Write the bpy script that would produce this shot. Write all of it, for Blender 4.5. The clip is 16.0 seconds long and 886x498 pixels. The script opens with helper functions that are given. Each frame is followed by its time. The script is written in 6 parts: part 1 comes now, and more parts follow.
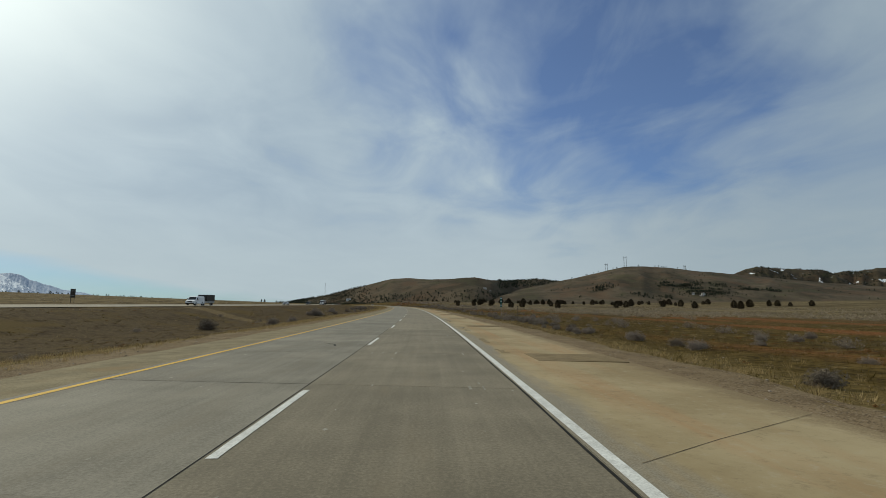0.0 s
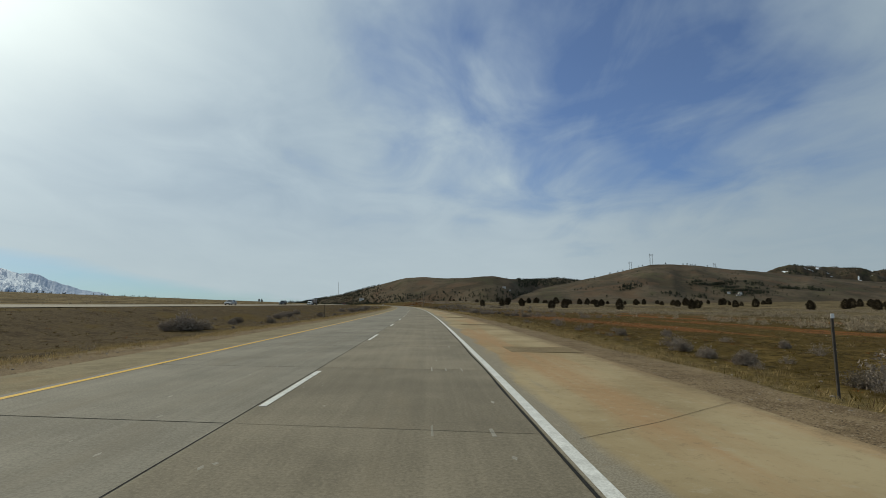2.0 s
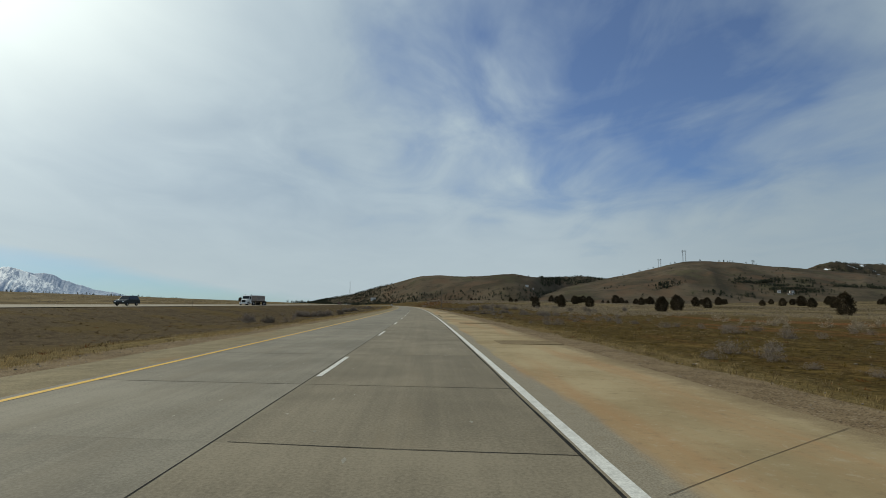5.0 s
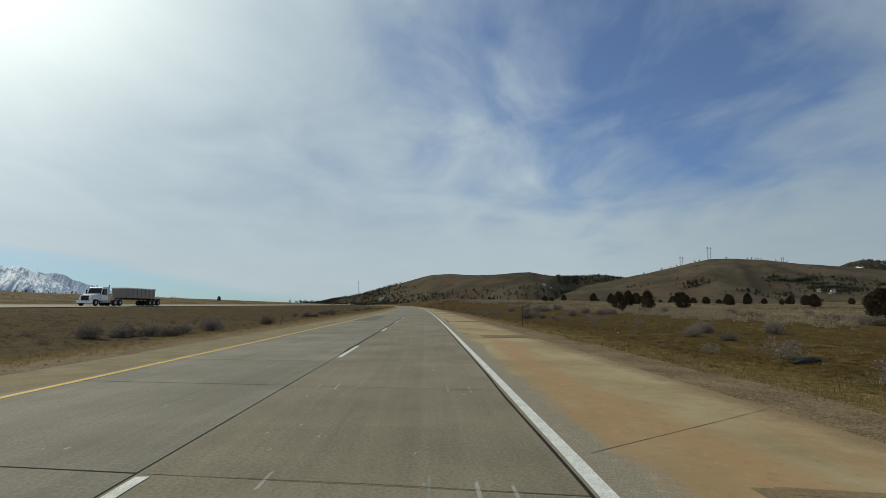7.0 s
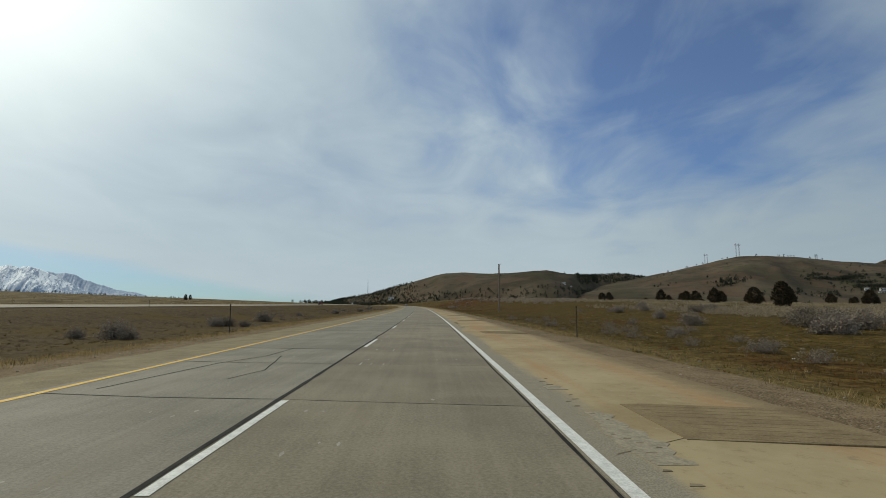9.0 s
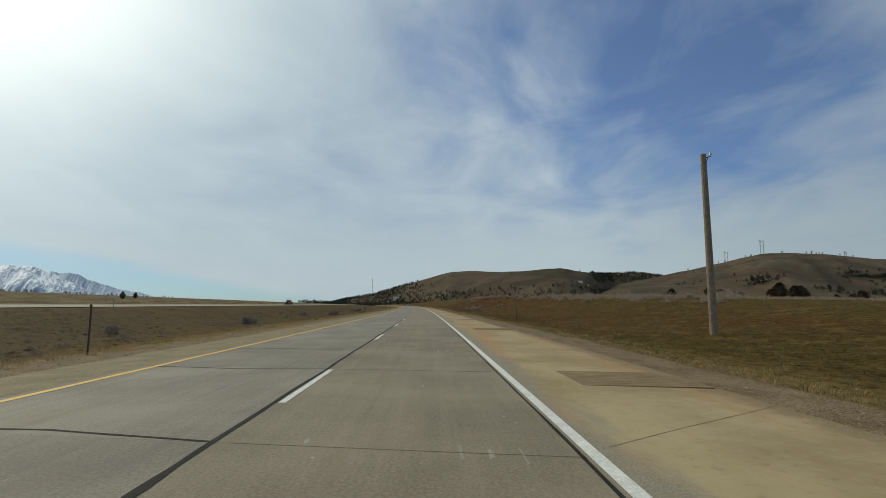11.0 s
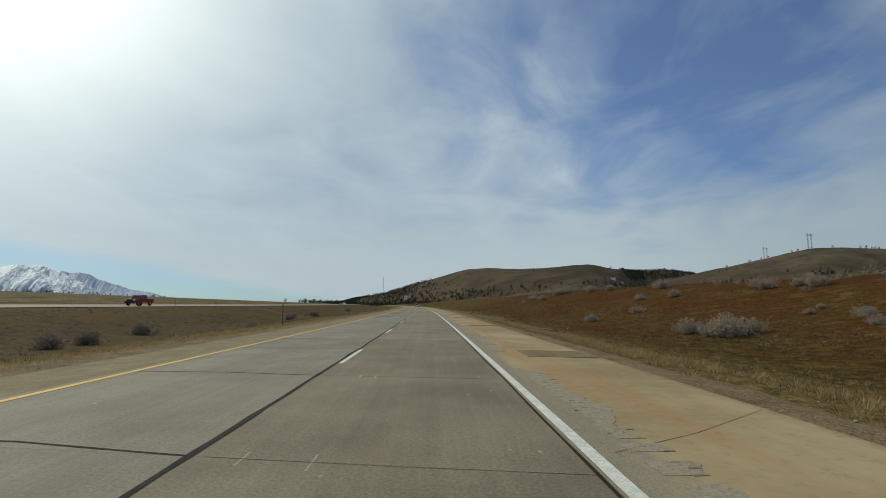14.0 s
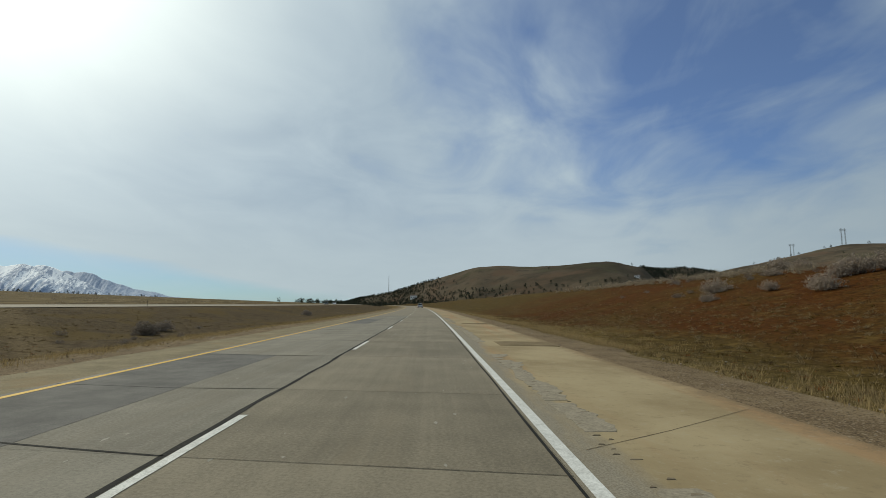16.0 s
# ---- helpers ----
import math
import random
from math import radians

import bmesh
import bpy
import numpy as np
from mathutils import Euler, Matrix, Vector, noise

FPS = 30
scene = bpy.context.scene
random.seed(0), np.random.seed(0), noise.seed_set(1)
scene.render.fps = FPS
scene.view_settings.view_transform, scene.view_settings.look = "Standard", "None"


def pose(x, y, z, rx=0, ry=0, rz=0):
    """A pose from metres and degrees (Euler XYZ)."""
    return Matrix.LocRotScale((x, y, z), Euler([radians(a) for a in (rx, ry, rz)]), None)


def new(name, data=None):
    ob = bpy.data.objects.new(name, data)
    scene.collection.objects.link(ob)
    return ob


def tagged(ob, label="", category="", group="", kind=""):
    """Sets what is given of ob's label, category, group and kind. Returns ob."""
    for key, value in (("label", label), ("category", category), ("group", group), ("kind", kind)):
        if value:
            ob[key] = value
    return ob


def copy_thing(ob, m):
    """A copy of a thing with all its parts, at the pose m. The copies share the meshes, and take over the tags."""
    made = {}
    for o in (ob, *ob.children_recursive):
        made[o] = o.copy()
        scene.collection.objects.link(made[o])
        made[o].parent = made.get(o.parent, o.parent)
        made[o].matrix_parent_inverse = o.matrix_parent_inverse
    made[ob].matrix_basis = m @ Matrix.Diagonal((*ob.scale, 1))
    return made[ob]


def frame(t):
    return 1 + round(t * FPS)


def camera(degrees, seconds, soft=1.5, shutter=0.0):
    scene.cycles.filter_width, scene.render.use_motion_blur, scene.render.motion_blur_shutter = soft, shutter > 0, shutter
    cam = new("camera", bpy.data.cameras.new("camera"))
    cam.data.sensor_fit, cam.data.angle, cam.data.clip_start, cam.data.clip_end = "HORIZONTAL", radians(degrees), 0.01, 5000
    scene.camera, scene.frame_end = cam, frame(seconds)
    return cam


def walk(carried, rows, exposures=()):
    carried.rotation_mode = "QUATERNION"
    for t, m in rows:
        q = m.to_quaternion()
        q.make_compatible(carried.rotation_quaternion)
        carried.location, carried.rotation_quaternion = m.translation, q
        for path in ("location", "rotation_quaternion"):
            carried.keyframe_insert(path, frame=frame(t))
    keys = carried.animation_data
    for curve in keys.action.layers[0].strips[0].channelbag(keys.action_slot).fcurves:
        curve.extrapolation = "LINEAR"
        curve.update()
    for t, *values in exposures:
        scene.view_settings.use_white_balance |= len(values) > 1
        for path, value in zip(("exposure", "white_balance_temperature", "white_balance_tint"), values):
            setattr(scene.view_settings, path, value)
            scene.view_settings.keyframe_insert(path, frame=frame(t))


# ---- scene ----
cam = camera(86.06, 16.0, soft=0.8)

# ---- the road's plan: s metres along, u metres right of the dashed line ----
EYE = 1.383
PACE = 35.16
BENDS = (-8.934e-05, 3.759e-03, -6.366e-02, 1.0003, -0.969)


def heading(s):
    """The road's heading in radians, to the left of y."""
    t = min(s / PACE, 16.0)
    if t < 0:
        return radians(-0.969 + 1.0003 * t * max(0.3, 1 + t / 40))
    a = 0.0
    for c in BENDS:
        a = a * t + c
    if s > 562.5:
        a += 0.0125 * (min(s, 1150) - 562.5)
    return radians(a)


STEP = 2.0
S0, S1 = -300.0, 4200.0
LINE = []
_x, _y = 0.0, 0.0
_n = int((S1 - S0) / STEP)
_hs = [heading(S0 + STEP * (i + 0.5)) for i in range(_n)]
_xs, _ys = [0.0], [0.0]
for h in _hs:
    _xs.append(_xs[-1] - math.sin(h) * STEP)
    _ys.append(_ys[-1] + math.cos(h) * STEP)
_i0 = int(-S0 / STEP)
_ox, _oy = _xs[_i0], _ys[_i0]
PX = np.array(_xs) - _ox
PY = np.array(_ys) - _oy
PS = S0 + STEP * np.arange(_n + 1)


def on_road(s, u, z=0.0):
    """The world point at s along and about u right of the dashed line."""
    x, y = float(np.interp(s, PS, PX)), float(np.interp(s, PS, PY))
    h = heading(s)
    # offsets past 8 m are drawn leftwards to fit the camera's view
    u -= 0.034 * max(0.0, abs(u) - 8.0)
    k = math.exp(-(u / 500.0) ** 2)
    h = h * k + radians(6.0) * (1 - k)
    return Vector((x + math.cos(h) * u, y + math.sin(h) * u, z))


def along(s, u, z=0.0, turn=0.0):
    """A pose on the road whose y axis points along it."""
    p = on_road(s, u, z)
    return pose(p.x, p.y, p.z, 0, 0, math.degrees(heading(s)) + turn)


DRIVE = [
    (0.0, 0.02, 1.938, 0.00), (0.5, 17.92, 2.061, 0.48), (1.0, 35.70, 2.196, 0.97), (1.5, 53.50, 2.278, 1.43),
    (2.0, 70.94, 2.250, 1.89), (2.5, 89.04, 2.158, 2.29), (3.0, 106.80, 2.079, 2.63), (3.5, 123.87, 2.027, 2.92),
    (4.0, 141.95, 1.989, 3.20), (6.5, 230.38, 2.267, 4.60), (7.0, 247.71, 2.289, 5.00), (7.5, 265.02, 2.237, 5.39),
    (8.0, 282.56, 2.179, 5.77), (8.5, 300.47, 2.111, 6.09), (9.0, 317.81, 2.090, 6.37), (11.5, 405.32, 2.070, 7.40),
    (12.0, 422.98, 2.089, 7.68), (12.5, 440.42, 2.123, 7.97), (13.0, 457.62, 2.117, 8.26), (13.5, 475.09, 2.123, 8.54),
    (14.0, 492.84, 2.103, 8.80), (14.5, 510.40, 2.157, 9.08), (15.0, 527.68, 2.171, 9.28), (15.5, 544.98, 2.279, 9.49),
    (16.0, 562.51, 2.347, 9.69),
]
AIM = 2.85
TILT = 6.67
rows = []
for t, s, u, psi in DRIVE:
    p = on_road(s, u, EYE)
    rows.append((t, pose(p.x, p.y, p.z, 90 + TILT, 0, psi - AIM)))
walk(cam, rows, [(0.0, 0.0, 7000, 2), (16.0, 0.0, 7000, 2)])


# ---- sky and sun ----
SUN_UP, SUN_LEFT = 35.0, 57.0
world = bpy.data.worlds.new("sky")
scene.world = world
world.use_nodes = True
wn, wl = world.node_tree.nodes, world.node_tree.links
wn.clear()


def wire(tree, kind, ins=(), operation="", data_type="", blend_type="", interpolation_type="", uv_map=""):
    """A node of that kind, with its inputs linked or set and its properties given."""
    n = tree.nodes.new(kind)
    if data_type:
        n.data_type = data_type
    if operation:
        n.operation = operation
    if blend_type:
        n.blend_type = blend_type
    if interpolation_type:
        n.interpolation_type = interpolation_type
    if uv_map:
        n.uv_map = uv_map
    for k, v in (ins.items() if isinstance(ins, dict) else enumerate(ins)):
        if isinstance(v, bpy.types.NodeSocket):
            tree.links.new(v, n.inputs[k])
        elif v is not None:
            n.inputs[k].default_value = v
    return n


def calc(tree, op, *ins):
    return wire(tree, "ShaderNodeMath", ins, operation=op).outputs[0]


def ramp(tree, value, a, b, lo=0.0, hi=1.0):
    """A smooth step of value from a to b."""
    n = wire(tree, "ShaderNodeMapRange", (value, a, b, lo, hi), interpolation_type="SMOOTHSTEP")
    return n.outputs[0]


def facing(tree, vec, direction):
    d = Vector(direction).normalized()
    return wire(tree, "ShaderNodeVectorMath", (vec, tuple(d)), operation="DOT_PRODUCT").outputs["Value"]


def sky_noise(tree, vec, scale, detail, stretch=(1, 1, 1), turn=0.0, distortion=0.0):
    m = wire(tree, "ShaderNodeMapping", {"Vector": vec, "Scale": stretch, "Rotation": (0, 0, radians(turn))})
    n = wire(tree, "ShaderNodeTexNoise", {"Vector": m.outputs[0], "Scale": scale, "Detail": detail, "Roughness": 0.55, "Distortion": distortion})
    return n.outputs[0]


def build_sky():
    wt = world.node_tree
    sky = wire(wt, "ShaderNodeTexSky")
    sky.sky_type = "NISHITA"
    sky.sun_disc = False
    sky.sun_elevation = radians(SUN_UP)
    sky.sun_rotation = radians(-SUN_LEFT)
    sky.altitude = 1500
    blue = wire(wt, "ShaderNodeMix", {0: 1.0, 6: sky.outputs[0], 7: (0.80, 0.92, 1.18, 1)}, data_type="RGBA", blend_type="MULTIPLY").outputs[2]
    vec = wire(wt, "ShaderNodeTexCoord").outputs["Generated"]
    sep = wire(wt, "ShaderNodeSeparateXYZ", (vec,))
    x, y, z = sep.outputs
    deep = wire(wt, "ShaderNodeMix", {0: ramp(wt, z, 0.0, 0.30), 6: (0.40, 0.60, 0.70, 1), 7: (0.95, 1.0, 1.08, 1)}, data_type="RGBA").outputs[2]
    blue = wire(wt, "ShaderNodeMix", {0: 1.0, 6: blue, 7: deep}, data_type="RGBA", blend_type="MULTIPLY").outputs[2]
    clear = wire(wt, "ShaderNodeBackground", (blue, 0.085))
    lift = calc(wt, "ADD", calc(wt, "MAXIMUM", z, 0.0), 0.16)
    flat = wire(wt, "ShaderNodeCombineXYZ", (calc(wt, "DIVIDE", x, lift), calc(wt, "DIVIDE", y, lift), 0.0)).outputs[0]
    big = sky_noise(wt, flat, 0.8, 3, distortion=0.4)
    mid = sky_noise(wt, flat, 1.9, 5, (1, 0.7, 1), 25, 0.8)
    fine = sky_noise(wt, flat, 4.0, 8, (1, 0.5, 1), -35, 0.9)
    tex = calc(wt, "ADD", calc(wt, "ADD", calc(wt, "MULTIPLY", big, 0.44), calc(wt, "MULTIPLY", mid, 0.48)), calc(wt, "MULTIPLY", fine, 0.08))
    # about 0.5 on average, and smoother towards the horizon
    tex = calc(wt, "ADD", calc(wt, "MULTIPLY", calc(wt, "SUBTRACT", tex, 0.5), ramp(wt, z, 0.03, 0.36, 0.35, 1.0)), 0.5)
    # thin veil everywhere, thicker towards the sun, torn open high on the right
    frayed = wire(wt, "ShaderNodeVectorMath", (vec, wire(wt, "ShaderNodeVectorMath", (wire(wt, "ShaderNodeTexNoise", {"Vector": flat, "Scale": 1.5, "Detail": 6.0}).outputs[1], (0.22, 0.22, 0.22)), operation="MULTIPLY").outputs[0]), operation="ADD").outputs[0]
    ahead = calc(wt, "MAXIMUM", y, 0.05)
    warp = calc(wt, "MULTIPLY", calc(wt, "SUBTRACT", calc(wt, "ADD", calc(wt, "MULTIPLY", big, 0.6), calc(wt, "MULTIPLY", mid, 0.4)), 0.5), 2.0)
    across = calc(wt, "DIVIDE", calc(wt, "SUBTRACT", calc(wt, "DIVIDE", x, ahead), 0.38), 0.50)
    upward = calc(wt, "DIVIDE", calc(wt, "SUBTRACT", calc(wt, "DIVIDE", z, ahead), 0.58), 0.36)
    far_off = calc(wt, "SQRT", calc(wt, "ADD", calc(wt, "MULTIPLY", across, across), calc(wt, "MULTIPLY", upward, upward)))
    hole = ramp(wt, calc(wt, "ADD", far_off, warp), 1.32, 0.22)
    hole2 = ramp(wt, facing(wt, frayed, (0.66, 0.68, 0.33)), 1.06, 1.17)
    sunny = ramp(wt, facing(wt, vec, (-0.66, 0.60, 0.45)), 0.70, 1.0)
    low_left = ramp(wt, calc(wt, "ADD", calc(wt, "ADD", z, calc(wt, "MULTIPLY", x, 0.22)), calc(wt, "MULTIPLY", calc(wt, "SUBTRACT", big, 0.5), 0.03)), -0.036, -0.084)
    thick = calc(wt, "ADD", calc(wt, "MULTIPLY", calc(wt, "SUBTRACT", tex, 0.5), 1.45), 0.86)
    thick = calc(wt, "ADD", thick, calc(wt, "MULTIPLY", sunny, 0.25))
    thick = calc(wt, "SUBTRACT", thick, calc(wt, "MULTIPLY", hole, 0.78))
    thick = calc(wt, "SUBTRACT", thick, calc(wt, "MULTIPLY", hole2, 0.10))
    thick = calc(wt, "SUBTRACT", thick, calc(wt, "MULTIPLY", low_left, 0.75))
    thick = calc(wt, "ADD", thick, ramp(wt, z, 0.28, 0.04, 0.0, 0.20))
    thick = calc(wt, "ADD", thick, calc(wt, "MULTIPLY", hole, calc(wt, "MULTIPLY", calc(wt, "SUBTRACT", fine, 0.44), 0.55)))
    veil = calc(wt, "MINIMUM", calc(wt, "MAXIMUM", thick, 0.08), 0.96)
    glow = calc(wt, "POWER", calc(wt, "MAXIMUM", facing(wt, vec, (-math.sin(radians(SUN_LEFT)) * 0.82, math.cos(radians(SUN_LEFT)) * 0.82, 0.57)), 0.0), 17.0)
    halo = calc(wt, "POWER", calc(wt, "MAXIMUM", facing(wt, vec, (-math.sin(radians(SUN_LEFT)) * 0.82, math.cos(radians(SUN_LEFT)) * 0.82, 0.57)), 0.0), 6.0)
    glow = calc(wt, "MINIMUM", calc(wt, "ADD", glow, calc(wt, "MULTIPLY", halo, 0.06)), 1.0)
    shade = wire(wt, "ShaderNodeMix", {0: ramp(wt, tex, 0.38, 0.66), 6: (0.325, 0.416, 0.552, 1), 7: (0.450, 0.545, 0.668, 1)}, data_type="RGBA").outputs[2]
    shade = wire(wt, "ShaderNodeMix", {0: ramp(wt, z, 0.26, 0.06, 0.0, 0.6), 6: shade, 7: (0.485, 0.560, 0.640, 1)}, data_type="RGBA").outputs[2]
    shade = wire(wt, "ShaderNodeMix", {0: ramp(wt, facing(wt, vec, (0.80, 0.58, 0.10)), 0.72, 1.0, 0.0, 0.7), 6: shade, 7: (0.285, 0.355, 0.44, 1)}, data_type="RGBA").outputs[2]
    white = wire(wt, "ShaderNodeMix", {0: glow, 6: shade, 7: (1.36, 1.45, 1.48, 1)}, data_type="RGBA").outputs[2]
    cloud = wire(wt, "ShaderNodeBackground", (white, 1.0))
    both = wire(wt, "ShaderNodeMixShader", (veil, clear.outputs[0], cloud.outputs[0]))
    wire(wt, "ShaderNodeOutputWorld", (both.outputs[0],))


build_sky()
sun = new("sun", bpy.data.lights.new("sun", "SUN"))
sun.data.energy = 2.3
sun.data.angle = radians(5)
sun.data.color = (1.0, 0.92, 0.78)
sun.matrix_world = pose(0, 0, 50, 90 - SUN_UP, 0, 180 + SUN_LEFT)


# ---- materials ----
def material(name, rough=0.9, gloss=0.3):
    m = bpy.data.materials.new(name)
    m.use_nodes = True
    b = m.node_tree.nodes["Principled BSDF"]
    b.inputs["Roughness"].default_value = rough
    b.inputs["Specular IOR Level"].default_value = gloss
    return m, m.node_tree, b


def grain(tree, vec, scale, detail=4.0, stretch=None, rough=0.6):
    if stretch:
        vec = wire(tree, "ShaderNodeMapping", {"Vector": vec, "Scale": stretch}).outputs[0]
    return wire(tree, "ShaderNodeTexNoise", {"Vector": vec, "Scale": scale, "Detail": detail, "Roughness": rough}).outputs[0]


def blend(tree, fac, a, b):
    """A mix of two colours, each a socket or three numbers."""
    a = a if isinstance(a, bpy.types.NodeSocket) else (*a, 1)
    b = b if isinstance(b, bpy.types.NodeSocket) else (*b, 1)
    return wire(tree, "ShaderNodeMix", {0: fac, 6: a, 7: b}, data_type="RGBA").outputs[2]


def place_of(tree):
    return wire(tree, "ShaderNodeNewGeometry").outputs["Position"]


def plan_of(tree):
    """The plan's u and s at a point of the setting."""
    uv = wire(tree, "ShaderNodeUVMap", uv_map="plan").outputs[0]
    sep = wire(tree, "ShaderNodeSeparateXYZ", (uv,))
    return uv, sep.outputs[0], sep.outputs[1]


def relief(tree, b, height, strength=0.4, distance=0.02):
    n = wire(tree, "ShaderNodeBump", {"Strength": strength, "Distance": distance, "Height": height})
    tree.links.new(n.outputs[0], b.inputs["Normal"])


def surface(name, dark, light, scale=3.0, fine=40.0, rough=0.9, bump=0.3, per_object=0.0, per_island=0.0, third=None):
    """Two colours mixed by coarse and fine grain, and a third in stains."""
    m, t, b = material(name, rough, 0.12 if rough > 0.75 else 0.3)
    pos = place_of(t)
    g = calc(t, "ADD", calc(t, "MULTIPLY", grain(t, pos, scale, 8.0, rough=0.75), 0.6), calc(t, "MULTIPLY", grain(t, pos, fine, 2.0), 0.4))
    fac = ramp(t, g, 0.33, 0.67)
    if per_object:
        r = wire(t, "ShaderNodeObjectInfo").outputs["Random"]
        fac = calc(t, "ADD", fac, calc(t, "MULTIPLY", calc(t, "SUBTRACT", r, 0.5), per_object))
    if per_island:
        r = wire(t, "ShaderNodeNewGeometry").outputs["Random Per Island"]
        fac = calc(t, "ADD", fac, calc(t, "MULTIPLY", calc(t, "SUBTRACT", r, 0.5), per_island))
    col = blend(t, calc(t, "MINIMUM", calc(t, "MAXIMUM", fac, 0.0), 1.0), dark, light)
    if third:
        col = blend(t, ramp(t, grain(t, pos, scale * 0.37, 5.0), 0.55, 0.72), col, third)
    t.links.new(col, b.inputs["Base Color"])
    if bump:
        relief(t, b, grain(t, pos, fine, 3.0), bump, 0.01)
    return m


def road_concrete(name, dark, light, stain):
    """Concrete with wheel-path wear along the road, speckle and stains."""
    m, t, b = material(name, 0.85)
    uv, u, s = plan_of(t)
    pos = place_of(t)
    speck = grain(t, pos, 28.0, 8.0, rough=0.8)
    cloud = grain(t, pos, 0.5, 5.0)
    streak = grain(t, uv, 1.0, 5.0, (5.0, 0.12, 1.0))
    g = calc(t, "ADD", calc(t, "ADD", calc(t, "MULTIPLY", speck, 0.60), calc(t, "MULTIPLY", cloud, 0.30)), calc(t, "MULTIPLY", streak, 0.16))
    r = wire(t, "ShaderNodeObjectInfo").outputs["Random"]
    g = calc(t, "ADD", g, calc(t, "MULTIPLY", calc(t, "SUBTRACT", r, 0.5), 0.055))
    col = blend(t, ramp(t, g, 0.42, 0.64), dark, light)
    col = blend(t, calc(t, "MULTIPLY", ramp(t, grain(t, uv, 1.0, 6.0, (0.9, 0.16, 1.0)), 0.52, 0.70), 0.55), col, stain)
    t.links.new(col, b.inputs["Base Color"])
    relief(t, b, speck, 0.35, 0.006)
    return m


def shoulder_sand(name):
    """Grey concrete by the white line that turns to sand-coloured dust outwards."""
    m, t, b = material(name, 0.9, 0.12)
    uv, u, s = plan_of(t)
    pos = place_of(t)
    speck = grain(t, pos, 50.0, 3.0)
    dusty = calc(t, "ADD", u, calc(t, "MULTIPLY", calc(t, "SUBTRACT", grain(t, pos, 2.2, 7.0, rough=0.75), 0.5), 1.3))
    ragged = calc(t, "ADD", u, calc(t, "MULTIPLY", calc(t, "SUBTRACT", grain(t, uv, 1.0, 6.0, (1.4, 0.18, 1.0)), 0.5), 1.5))
    sand = blend(t, ramp(t, grain(t, pos, 0.35, 6.0), 0.35, 0.66), (0.2520, 0.1904, 0.1030), (0.3562, 0.2822, 0.1646))
    rusty = blend(t, calc(t, "MULTIPLY", ramp(t, grain(t, uv, 1.0, 5.0, (0.7, 0.05, 1.0)), 0.47, 0.66), 0.75), sand, (0.325, 0.192, 0.094))
    grey = blend(t, ramp(t, speck, 0.35, 0.65), (0.185, 0.160, 0.118), (0.275, 0.240, 0.180))
    col = blend(t, ramp(t, ragged, 3.85, 4.25), grey, rusty)
    pitted = grain(t, pos, 5.0, 9.0, rough=0.8)
    col = blend(t, calc(t, "MULTIPLY", ramp(t, pitted, 0.52, 0.66), 0.45), col, (0.175, 0.130, 0.078))
    col = blend(t, calc(t, "MULTIPLY", ramp(t, pitted, 0.46, 0.36), 0.4), col, (0.36, 0.31, 0.22))
    col = blend(t, calc(t, "MULTIPLY", ramp(t, speck, 0.6, 0.75), 0.3), col, (0.2, 0.16, 0.11))
    # grit carried in from the gravel
    col = blend(t, calc(t, "MULTIPLY", ramp(t, dusty, 6.35, 6.85), ramp(t, speck, 0.35, 0.6, 0.35, 0.85)), col, (0.165, 0.118, 0.066))
    t.links.new(col, b.inputs["Base Color"])
    relief(t, b, speck, 0.3, 0.006)
    return m


